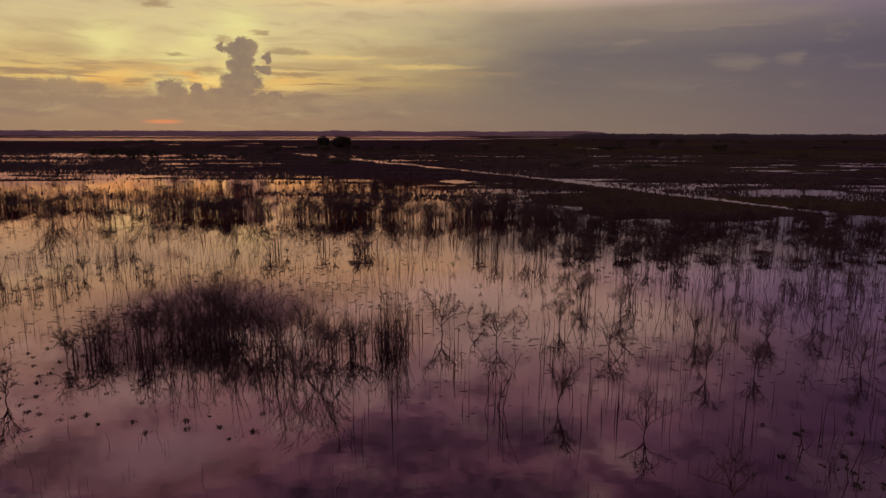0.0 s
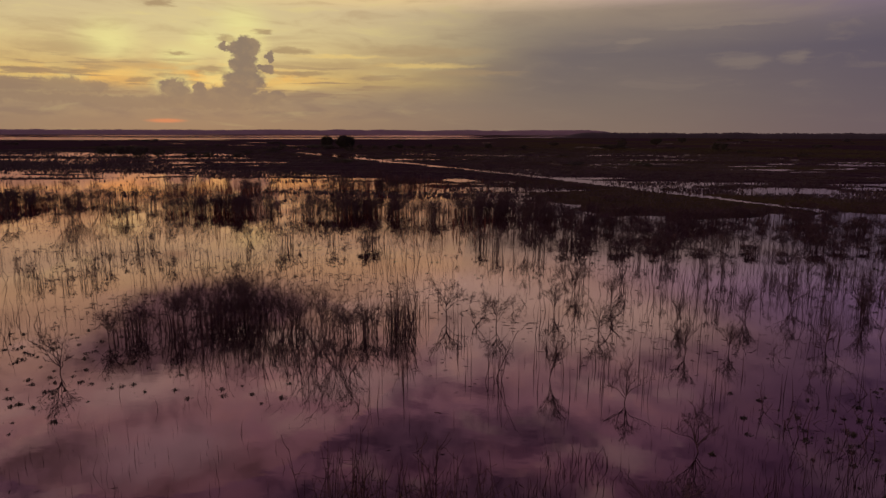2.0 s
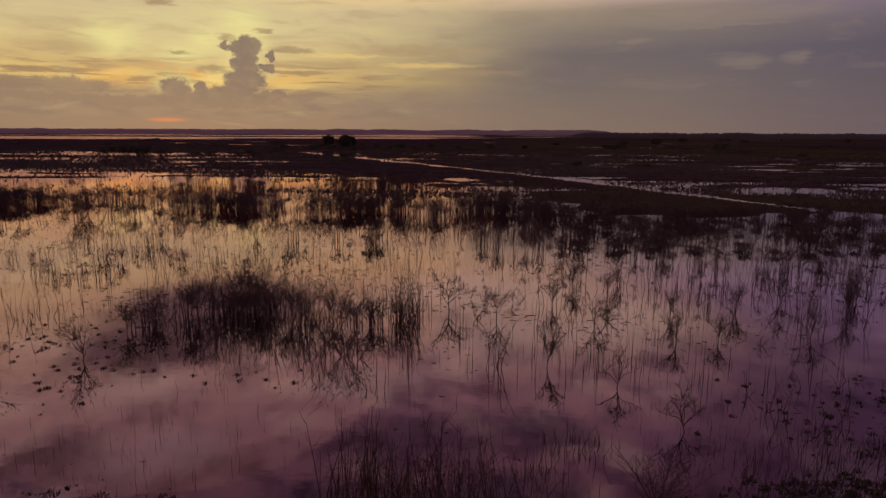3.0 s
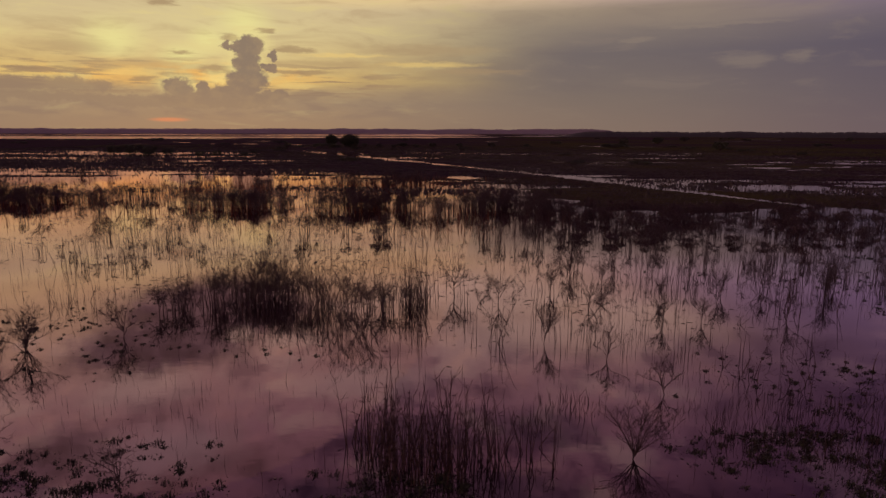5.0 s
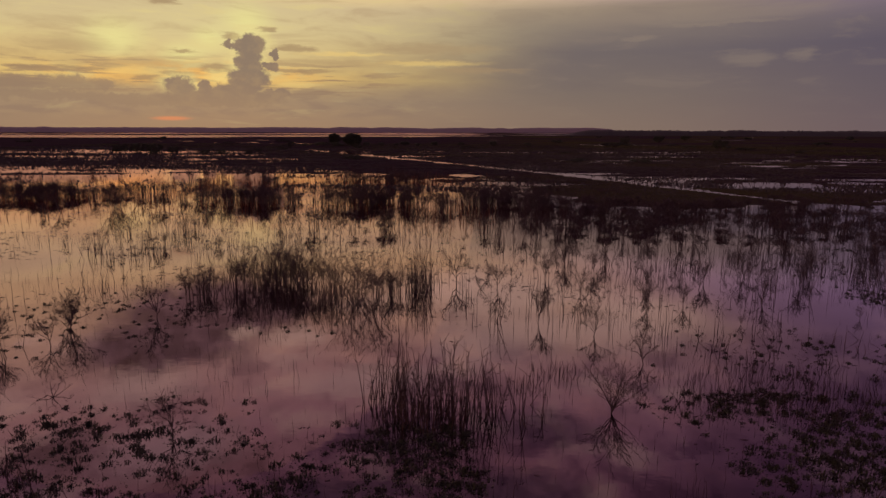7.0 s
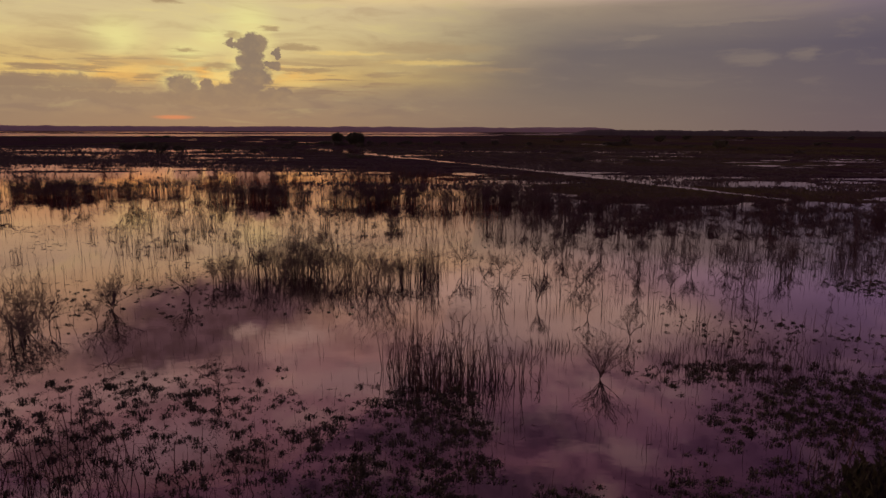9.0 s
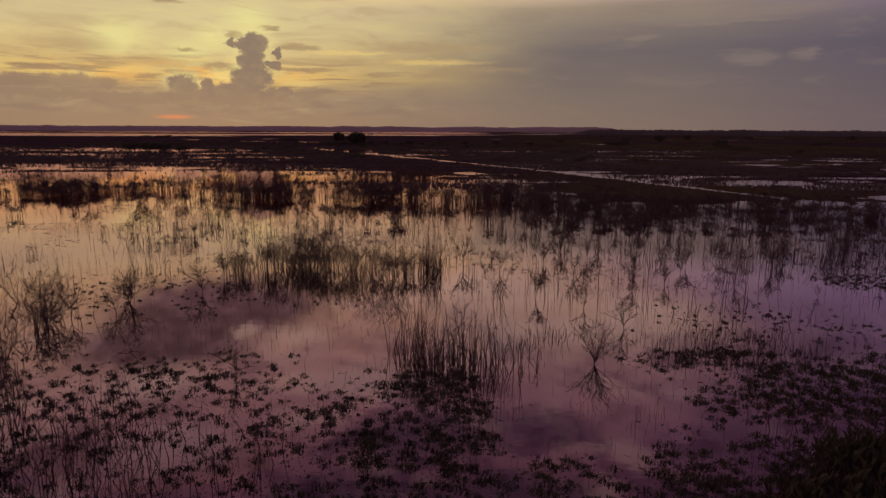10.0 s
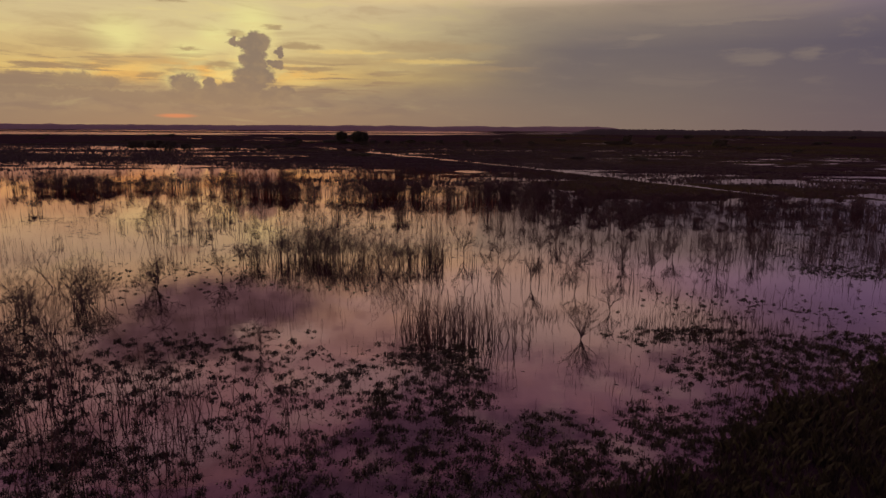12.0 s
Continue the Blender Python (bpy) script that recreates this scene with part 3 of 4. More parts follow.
def stem_mesh(seed, height, twigs, radius=0.018):
    """One upright whip, a little crooked, with twigs along its upper half."""
    rng = np.random.default_rng(seed)
    out = []
    limb_lines(rng, (0, 0, -0.25), (rng.normal(0, 0.09), rng.normal(0, 0.09), 1), height + 0.25, radius, 0, 0.05, 0, 0.03, out)
    line = out[0][0]
    last = len(line) - 1
    for _ in range(twigs):
        f = rng.uniform(0.35, 0.97)
        k = min(int(f * last), last - 1)
        q = line[k] + (line[k + 1] - line[k]) * (f * last - k)
        limb_lines(rng, q, (rng.normal(0, 0.9), rng.normal(0, 0.9), 0.8), height * rng.uniform(0.08, 0.24), radius * 0.5, 0, 0.2, 0, 0.03, out)
    return lines_mesh("stem", out, REED, 3)


WHIPS = [stem_mesh(40 + i, 3.0, (1, 3, 5, 4, 2, 5, 3, 4, 1, 5, 3, 2)[i]) for i in range(12)]


def whip_clump(label, cx, cy, rx, ry, count, low, high, seed, group="clumps of whips in the flood"):
    """A stand of upright whips, each stem a part of it."""
    rng = np.random.default_rng(seed)
    root = tagged(new("willow_clump"), label, "shrub", group)
    root.location = (cx, cy, 0)
    for i in range(count):
        r, a = math.sqrt(rng.uniform()), rng.uniform(0, 2 * math.pi)
        ob = part("stem", WHIPS[rng.integers(len(WHIPS))], root)
        s = (low * 0.6 + (high - low * 0.6) * rng.uniform() ** 1.3) / 3.0
        ob.matrix_local = pose(r * math.cos(a) * rx, r * math.sin(a) * ry, 0, rng.normal(0, 4.5), rng.normal(0, 4.5), rng.uniform(0, 360)) @ Matrix.Diagonal((0.95, 0.95, s, 1))
    return root


def placed(ob, rows, seed, tilt=3.0):
    """Stands ob at the first row and copies at the rest; rows are x, y, scale."""
    rng = np.random.default_rng(seed)
    made = []
    for i, (x, y, s) in enumerate(rows):
        m = pose(x, y, 0, rng.normal(0, tilt), rng.normal(0, tilt), rng.uniform(0, 360))
        m = m @ Matrix.Diagonal((s, s, s, 1))
        if i == 0:
            keep = m
        else:
            made.append(copy_thing(ob, m))
    ob.matrix_basis = keep
    return made


# ---- bare shrubs that stand alone in the open water
fan = shrub("dead_shrub", "bare fan-shaped dead shrub standing in shallow water", "shrub", 3, 2.5, 0.35, 15, 0.5, 0.12, 5, 2, 0.03, 0.034, "lone shrubs in the flood")
placed(fan, [(6.0, 19.0, 0.78), (-25.0, 29.0, 0.75)], 1)
crooked = shrub("dead_shrub", "crooked bare sapling with sparse twigs in the flood", "shrub", 8, 2.3, 0.7, 7, 0.5, 0.24, 6, 2, 0.04, 0.036, "lone shrubs in the flood")
placed(crooked, [(8.9, 25.0, 0.78), (-11.7, 15.6, 0.7), (7.0, 29.6, 0.75), (20.1, 38.0, 0.8), (16.8, 41.5, 0.7), (-20.5, 31.0, 0.95), (-24.2, 27.8, 1.0),
                 (22.0, 46.0, 0.9), (11.5, 52.0, 1.0)], 2)
broom = shrub("dead_shrub", "slender bare sapling with a broom of fine twigs", "shrub", 12, 2.6, 0.8, 8, 0.32, 0.16, 7, 2, 0.06, 0.032, "lone shrubs in the flood")
placed(broom, [(11.8, 36.4, 0.68), (14.4, 37.0, 0.6), (3.9, 32.0, 0.75), (9.8, 46.7, 0.7), (18.0, 44.0, 0.7), (13.0, 42.0, 0.65), (25.0, 43.0, 0.8), (-20.9, 36.0, 0.7),
               (5.5, 44.0, 0.7), (7.6, 50.0, 0.8), (28.0, 47.5, 0.8)], 3)
bushy = shrub("dead_shrub", "rounded bush of tangled dark twigs on thin legs", "shrub", 21, 2.6, 1.2, 9, 0.7, 0.24, 6, 2, 0.04, 0.035, "tangled bushes in the flood")
placed(bushy, [(-1.7, 42.0, 1.0), (1.5, 40.6, 0.8), (7.6, 39.5, 0.75), (-13.6, 40.4, 1.05), (-15.6, 40.6, 1.0), (-12.6, 39.2, 0.8), (-16.8, 41.2, 0.95), (-8.8, 38.6, 0.8), (-6.6, 38.8, 0.7),
               (-14.6, 41.8, 1.0), (-9.6, 40.4, 0.75), (-18.8, 40.0, 0.75), (-10.7, 38.6, 0.8), (-7.4, 38.0, 0.85), (-11.8, 40.2, 0.9), (-17.6, 38.8, 0.9), (-20.4, 38.4, 0.7), (-13.0, 37.6, 0.7), (-26.0, 24.2, 0.8), (-28.4, 25.4, 0.85), (-25.2, 21.0, 0.75), (-29.8, 20.6, 0.8), (-27.2, 17.8, 0.8), (-23.8, 25.6, 0.7), (-18.6, 42.4, 0.85), (-16.2, 44.0, 0.9), (8.2, 62.0, 0.75), (10.4, 63.4, 0.7), (15.5, 62.0, 0.75), (21.0, 60.0, 0.7), (27.0, 61.0, 0.75), (12.8, 58.5, 0.6), (18.5, 65.0, 0.8), (24.2, 66.0, 0.8), (5.0, 66.0, 0.8)], 4)
spray = shrub("dead_shrub", "many-stemmed bare willow spreading from the waterline", "shrub", 33, 3.3, 0.3, 12, 0.4, 0.13, 5, 2, 0.05, 0.03, "bare willows in the flood", True)
placed(spray, [(-8.4, 35.2, 0.95), (-7.0, 33.4, 0.7), (-11.2, 40.4, 0.8), (-14.8, 42.2, 0.85), (-16.4, 39.4, 0.75), (-28.7, 26.0, 0.7),
               (-26.8, 23.3, 0.7), (-30.5, 22.5, 0.8), (-27.6, 19.6, 0.65), (-31.8, 27.4, 0.8), (-24.6, 16.6, 0.65), (-29.5, 16.0, 0.75), (-33.5, 19.0, 0.8), (-22.8, 11.0, 0.7),
               (-26.0, 11.6, 0.9), (-17.2, 45.6, 0.9)], 5)
droop = shrub("fallen_branch", "broken arching branch lying crooked over the water", "branch", 44, 1.7, 0.25, 4, 1.7, 0.3, 4, 2, -0.05, 0.045, "broken branches in the flood")
placed(droop, [(-18.9, 18.8, 0.6), (7.8, 38.2, 0.75), (8.6, 40.6, 0.7), (0.2, 40.6, 0.75), (-6.0, 32.6, 0.8), (10.0, 44.4, 0.6), (-21.0, 40.0, 0.6), (3.6, 46.0, 0.6), (16.6, 36.4, 0.5)], 6, 8.0)

def strewn(protos, n, x0, x1, y0, y1, low, high, seed, scale=0.07, bias=0.0):
    """Copies of the shrubs in drifts over open water."""
    rng = np.random.default_rng(seed)
    done = 0
    while done < n:
        x, y = rng.uniform(x0, x1), rng.uniform(y0, y1)
        if abs(x) > 12 + 0.68 * y or abs(x - ditch_x(y)) < 8:
            continue
        if float(fbm(np.array([x]), np.array([y]), scale, seed)[0]) + bias < rng.uniform(-0.3, 0.5):
            continue
        s = rng.uniform(low, high)
        m = pose(x, y, 0, rng.normal(0, 4), rng.normal(0, 4), rng.uniform(0, 360)) @ Matrix.Diagonal((s * rng.uniform(0.8, 1.3), s * rng.uniform(0.8, 1.3), s, 1))
        copy_thing(protos[rng.integers(len(protos))], m)
        done += 1


strewn((crooked, broom, bushy, droop, droop), 56, -2, 50, 44, 72, 0.25, 0.5, 301)
strewn((bushy, broom, broom), 44, 8, 66, 68, 88, 0.3, 0.55, 302, 0.06, 0.2)
strewn((bushy, spray, crooked), 60, -62, 8, 80, 112, 0.7, 1.2, 303, 0.05)
strewn((crooked, broom, droop), 22, -45, -2, 48, 78, 0.4, 0.8, 304)
strewn((crooked, broom, droop, droop), 22, 6, 34, 24, 46, 0.22, 0.45, 305)

# ---- stands of upright whips
whip_clump("dense stand of tall dark whips rising from the water", -4.3, 39.6, 1.0, 1.4, 84, 1.8, 3.6, 51)
whip_clump("loose stand of thin leafless whips in shallow water", -1.3, 18.2, 2.6, 1.7, 180, 1.6, 3.4, 52)
whip_clump("loose stand of thin leafless whips in shallow water", -3.9, 19.6, 1.2, 1.4, 34, 1.4, 3.0, 53)
whip_clump("thin scatter of tall whips beside the reed stand", 1.8, 18.6, 1.4, 1.6, 26, 1.2, 2.8, 54)
whip_clump("pair of tall leafless whips mirrored in the water", 1.1, 31.6, 0.5, 0.6, 6, 2.2, 3.4, 55)
whip_clump("pair of tall leafless whips mirrored in the water", -4.5, 28.2, 0.6, 0.4, 4, 0.7, 1.2, 56)
for x, y, rx, ry, n, low, high, seed in ((-16.3, 39.8, 1.6, 1.6, 52, 1.4, 3.1, 57), (-13.6, 40.6, 1.8, 1.5, 36, 1.4, 3.3, 47), (-10.7, 38.4, 0.8, 0.8, 26, 1.4, 3.0, 46), (-8.9, 38.4, 1.5, 1.4, 20, 1.0, 2.4, 45),
                                        (-6.4, 38.8, 0.6, 0.6, 20, 1.4, 2.9, 58), (-19.6, 38.0, 2.2, 2.2, 50, 0.8, 2.4, 49)):
    whip_clump("dense stand of dark whips among bare bushes", x, y, rx, ry, n, low, high, seed)
whip_clump("loose stand of thin whips before the drowned bushes", -13.4, 35.8, 4.2, 2.0, 62, 1.0, 2.8, 59)
whip_clump("loose stand of thin whips before the drowned bushes", -9.8, 34.2, 2.4, 1.6, 26, 0.8, 2.4, 48)
whip_clump("dark stand of whips at the flooded edge", -27.4, 22.0, 3.6, 4.0, 30, 1.0, 2.4, 60)
whip_clump("dark stand of whips at the flooded edge", -21.4, 8.6, 3.4, 4.4, 90, 1.4, 2.8, 61)
whip_clump("dark stand of whips at the flooded edge", -29.6, 15.0, 3.6, 4.0, 44, 1.2, 2.6, 62)
whip_clump("dark stand of whips at the flooded edge", -18.6, 4.6, 3.0, 3.4, 54, 1.0, 2.4, 65)
whip_clump("dark stand of whips at the flooded edge", -24.6, 13.6, 3.0, 3.2, 54, 1.0, 2.4, 66)
whip_clump("dark stand of whips at the flooded edge", -15.6, 8.6, 3.2, 3.4, 80, 0.8, 2.4, 68)
whip_clump("dark stand of whips at the flooded edge", -13.0, 3.4, 3.4, 3.2, 70, 0.8, 2.2, 69)
whip_clump("sparse short whips over drowned grass", 18.0, 28.0, 6.0, 3.4, 46, 0.4, 1.2, 67)
whip_clump("sparse short whips over drowned grass", 15.5, 10.5, 4.0, 3.0, 40, 0.8, 1.8, 63)
whip_clump("sparse short whips over drowned grass", -10.5, 6.6, 4.4, 4.0, 70, 0.8, 2.0, 64)
for i, (x, y, rx, n) in enumerate([(-8, 62, 4, 26), (3, 60, 4, 22), (9, 50, 3, 20), (14, 48, 3, 18), (20, 52, 4, 26), (27, 55, 4, 24), (-20, 62, 5, 26), (-30, 60, 5, 24), (-36, 52, 4, 22),
                                   (-24, 50, 4, 20), (17, 60, 3, 20), (33, 60, 4, 24), (-41, 66, 4, 20), (6, 43, 2.5, 14), (22, 41, 3, 16), (-29, 38, 3, 14), (-33, 33, 2.5, 14), (30, 42, 3, 14), (36, 49, 4, 22), (42, 56, 4, 24), (30, 50, 4, 20), (38, 43, 3, 16)]):
    whip_clump("open stand of thin whips standing in the flood", x, y, rx, rx * 0.9, n, 1.4, 3.0, 70 + i)


# ---------------------------------------------------------------- uncounted plants
def scatter(rng, n, x0, x1, y0, y1, density):
    """n random places kept with the chance that density(x, y) gives."""
    x, y = rng.uniform(x0, x1, n), rng.uniform(y0, y1, n)
    keep = rng.uniform(0, 1, n) < density(x, y)
    return np.stack([x[keep], y[keep]], 1)


def wedge(x, y):
    """1 inside the strip of country that the walk looks over."""
    return (np.abs(x) < 40 + 0.86 * np.maximum(y, 0)).astype(float)


def stuff(name, label, category, v, f, mat):
    return tagged(new(name, mesh_of(name, v, f, mat)), label, category, kind="stuff")


def masses(x, y):
    """Where the drowned bushes of the middle distance crowd together."""
    spots = ((-38, 98, 10, 11), (-18, 97, 10, 11), (3, 99, 12, 10), (-80, 102, 17, 12), (12, 92, 9, 8), (-52, 128, 14, 12), (-20, 140, 22, 10))
    return np.maximum.reduce([soft(blob(x, y, *s), 0.0, 0.6) for s in spots])


def build_stems():
    rng = np.random.default_rng(5)
    # thin whips over all the open water, in loose drifts
    d1 = lambda x, y: wedge(x, y) * np.clip(-0.26 + 0.75 * fbm(x, y, 0.07, 31) + 0.36 * soft(x, -2, 14), 0.01, 1) * (0.5 + 0.5 * soft(y, 40, 50)) * (1 - 0.75 * soft(blob(x, y, -14, 60, 24, 18), 0.0, 0.4)) * (land(x, y) < 0.05)
    p = scatter(rng, 30000, -75, 75, 30, 95, d1)
    path, rad = stems(rng, p, rng.uniform(0.3, 2.1, len(p)), 0.07, 0.023, 3, 0.04)
    d0 = lambda x, y: wedge(x, y) * np.clip(0.06 + 0.8 * fbm(x, y, 0.13, 39) + 0.2 * soft(x, -2, 14) + 0.25 * soft(y, 24, 14), 0.02, 1) * (land(x, y) < 0.0)
    p0 = scatter(rng, 38000, -70, 70, 2, 82, d0)
    path0, rad0 = stems(rng, p0, rng.uniform(0.1, 1.0, len(p0)) ** 1.5 * (0.6 + 0.6 * soft(p0[:, 1], 25, 45)) + 0.05, 0.18, 0.013, 3, 0.06)
    # the thick belt of drowned shrubs across the middle distance
    d2 = lambda x, y: wedge(x, y) * np.clip((0.12 + 0.10 * soft(x, -5, 14)) + 0.55 * fbm(x, y, 0.06, 33) + 1.0 * masses(x, y), 0.04, 1) * (land(x, y) < 0.12)
    q = scatter(rng, 26000, -120, 95, 72, 160, d2)
    path2, rad2 = stems(rng, q, rng.uniform(0.4, 2.3, len(q)) * (1 - 0.45 * soft(q[:, 0], 0, 20)), 0.12, 0.042, 3, 0.06)
    # short drowned grass in the nearer shallows
    d4 = lambda x, y: np.clip(1.2 * np.maximum.reduce([soft(blob(x, y, *s) + 0.5 * fbm(x, y, 0.5, 43), 0.0, 0.7) for s in ((15.0, 21.8, 7.5, 4.5), (4.2, 23.5, 1.9, 1.4), (2.6, 21.6, 1.2, 0.9))]), 0, 1) * (land(x, y) < 0)
    p4 = scatter(rng, 22000, -20, 30, 16, 38, d4)
    path4, rad4 = stems(rng, p4, 0.06 + 0.75 * rng.uniform(0, 1, len(p4)) ** 2.2, 0.45, 0.019, 3, 0.12)
    west = q[:, 0] < 2.0 + 8.0 * fbm(q[:, 0], q[:, 1], 0.1, 47)
    stuff("backlit_russet_reeds", "belt of dead stems across the drowned marsh, coloured russet as if backlit", "reeds", *tubes(path2[west], rad2[west], 3), BACKLIT_RUSSET)
    v, f = join([tubes(path, rad, 3), tubes(path2[~west], rad2[~west], 3), tubes(path0, rad0, 3), tubes(path4, rad4, 3)])
    stuff("reeds", "countless thin dead stems standing in the flood", "reeds", v, f, REED)
    # far drifts of reed, where single stems blur together
    d3 = lambda x, y: wedge(x, y) * np.clip(0.22 + 0.4 * soft(y, 165, 200) * soft(y, 290, 240) + 0.9 * fbm(x * 0.45, y, 0.04, 35) + 0.7 * fbm(x * 0.3, y, 0.15, 37), 0.02, 1) * (np.abs(x - ditch_x(y)) > np.interp(y, (120, 300), (1.6, 4.5))) * (1 - 0.85 * soft(blob(x, y, -84, 138, 52, 40), 0.0, 0.4))
    near = scatter(rng, 120000, -290, 90, 120, 290, d3)
    far = scatter(rng, 110000, -400, 140, 270, 430, lambda x, y: np.clip(d3(x, y) + 0.04, 0, 1) * wedge(x, y))
    pieces = []
    for r, wide in ((near, 0.26), (far, 0.55)):
        n = len(r) * 2
        base = np.repeat(np.column_stack([r, np.full(len(r), -0.05)]), 2, 0) + rng.normal(0, 0.3, (n, 3)) * (1, 1, 0)
        high = rng.uniform(0.2, 0.7, n)
        pieces.append(blades(rng, base, high, rng.uniform(0.5, 1.4, n) * wide, high * 0.6))
    v, f = join(pieces)
    stuff("far_reeds", "far drifts of dead reed in the flooded marsh", "reeds", v, f, SEDGE)


def twig_cloud(rng, centres, size, height, per, thick=1.0):
    """Tangled crowns: many short crooked twigs round each centre."""
    n = len(centres) * per
    c = np.repeat(centres, per, 0)
    s, h = np.repeat(size, per), np.repeat(height, per)
    u = rng.normal(0, 1, (n, 3))
    u /= np.linalg.norm(u, axis=1, keepdims=True)
    r = rng.uniform(0, 1, n) ** 0.45
    start = np.stack([c[:, 0] + u[:, 0] * r * s * 0.8, c[:, 1] + u[:, 1] * r * s * 0.8, h * (0.62 + 0.32 * u[:, 2] * r)], 1)
    start[:, 2] = np.maximum(start[:, 2], 0.1)
    go = rng.normal(0, 1, (n, 3)) * np.array([0.6, 0.6, 0.5]) + np.array([0, 0, 0.35])
    go *= (0.28 * s * rng.uniform(0.5, 1.4, n))[:, None]
    kink = rng.normal(0, 0.06, (n, 3)) * s[:, None]
    path = np.stack([start, start + go * 0.5 + kink, start + go], 1)
    rad = np.stack([np.full(n, 1.0), np.full(n, 0.7), np.full(n, 0.25)], 1) * thick * (0.026 + 0.028 * rng.uniform(0, 1, n))[:, None]
    return path, rad


def build_thickets():
    """Drowned bushes in the belt beyond the open water."""
    rng = np.random.default_rng(9)
    d = lambda x, y: wedge(x, y) * np.clip(-0.16 + 0.8 * fbm(x, y, 0.05, 41) + 0.55 * masses(x, y), 0, 1) * (land(x, y) < 0.2)
    c = scatter(rng, 2500, -110, 90, 66, 165, d)
    groups = [(-38, 97, 5.5, 5, 28), (-18.5, 96, 5.5, 5, 32), (-13, 95, 3, 3, 7), (2, 99, 8, 5, 24), (-80, 101, 13, 8, 64), (9, 96, 4, 4, 8), (-47, 100, 6, 3, 9), (-29, 99, 4, 4, 5), 
              (17, 83, 7, 7, 11), (29, 83, 8, 7, 11), (42, 82, 8, 7, 11), (22, 92, 10, 5, 10), (40, 92, 10, 5, 10), (22, 72, 6, 4, 6), (36, 72, 6, 4, 6), (50, 75, 6, 4, 6), (-6, 92, 4, 4, 8), (16, 66, 7, 5, 4), (30, 65, 8, 5, 4), (45, 66, 8, 5, 5), (-66, 109, 9, 2.5, 12)]
    for cx, cy, rx, ry, n in groups:
        c = np.concatenate([c, rng.normal(0, 0.5, (n, 2)) * (rx, ry) + (cx, cy)])
    for cx, cy, rx, ry, n in ((-14.8, 40.6, 4.4, 2.4, 4), (-7.4, 39.0, 1.6, 1.2, 2), (-19.0, 38.6, 2.4, 2.4, 2), (-28, 22, 4, 4, 2)):
        c = np.concatenate([c, rng.normal(0, 0.5, (n, 2)) * (rx, ry) + (cx, cy)])
    small = scatter(rng, 1500, -52, 62, 43, 82, lambda x, y: wedge(x, y) * np.clip(-0.08 + 0.4 * fbm(x, y, 0.07, 45) + 0.30 * soft(x, 2, 16), 0, 1))
    n_big = len(c)
    c = np.concatenate([c, small])
    n = len(c)
    size, height = rng.uniform(0.8, 1.9, n), rng.uniform(1.3, 3.5, n)
    size[c[:, 1] < 50] *= 1.3
    height[c[:, 1] < 50] *= 0.55 + 0.4 * rng.uniform(0, 1, (c[:, 1] < 50).sum())
    height[c[:, 0] > 12] *= 0.6
    few = (c[:, 0] > 8) & (c[:, 1] < 69)
    height[few] *= 0.55
    size[few] *= 0.75
    size[n_big:], height[n_big:] = rng.uniform(0.3, 0.85, n - n_big), rng.uniform(0.6, 1.9, n - n_big)
    big = np.arange(n) < n_big
    near, back = big & (c[:, 1] < 50), big & (c[:, 1] >= 50)
    crown = join([tubes(*twig_cloud(rng, c[back], size[back], height[back], 84), 3), tubes(*twig_cloud(rng, c[near], size[near], height[near], 120, 0.5), 3), tubes(*twig_cloud(rng, c[n_big:], size[n_big:], height[n_big:], 34, 0.6), 3)])
    legs = np.repeat(c, 9, 0) + rng.normal(0, 0.45, (n * 9, 2)) * np.minimum(np.repeat(size, 9), 1.0)[:, None]
    path, rad = stems(rng, legs, np.repeat(height, 9) * rng.uniform(0.6, 1.1, n * 9), 0.12, np.where(np.repeat(np.arange(n), 9) < n_big, 0.045, 0.024)[:, None])
    v, f = join([crown, tubes(path, rad, 3)])
    stuff("thicket", "belt of drowned leafless bushes with tangled crowns", "bushes", v, f, BARK)


def build_grass():
    rng = np.random.default_rng(13)
    # sedge on the banks
    d = lambda x, y: wedge(x, y) * soft(land(x, y), -0.02, 0.1) * soft(np.abs(x - ditch_x(y)), 4.5, np.interp(y, (150, 300), (9.0, 13.0)))
    p = scatter(rng, 95000, -160, 150, 74, 260, d)
    q = scatter(rng, 55000, -330, 280, 260, 560, d)
    k = 3
    for pts, tall, wide, name in ((p, 0.42, 0.16, "sedge"), (q, 0.5, 0.45, "far_sedge")):
        z = land(pts[:, 0], pts[:, 1]) - 0.05
        base = np.repeat(np.column_stack([pts, z]), k, 0) + rng.normal(0, 0.22, (len(pts) * k, 3)) * (1, 1, 0)
        n = len(base)
        high = rng.uniform(0.45, 1.0, n) * tall * (0.7 + 0.5 * fbm(base[:, 0], base[:, 1], 0.05, 51))
        v, f = blades(rng, base, np.maximum(high, 0.12), rng.uniform(0.5, 1.3, n) * wide, high * 0.5)
        stuff(name, "dark dry sedge covering the marsh banks", "sedge", v, f, SEDGE if name == "sedge" else FIELD)


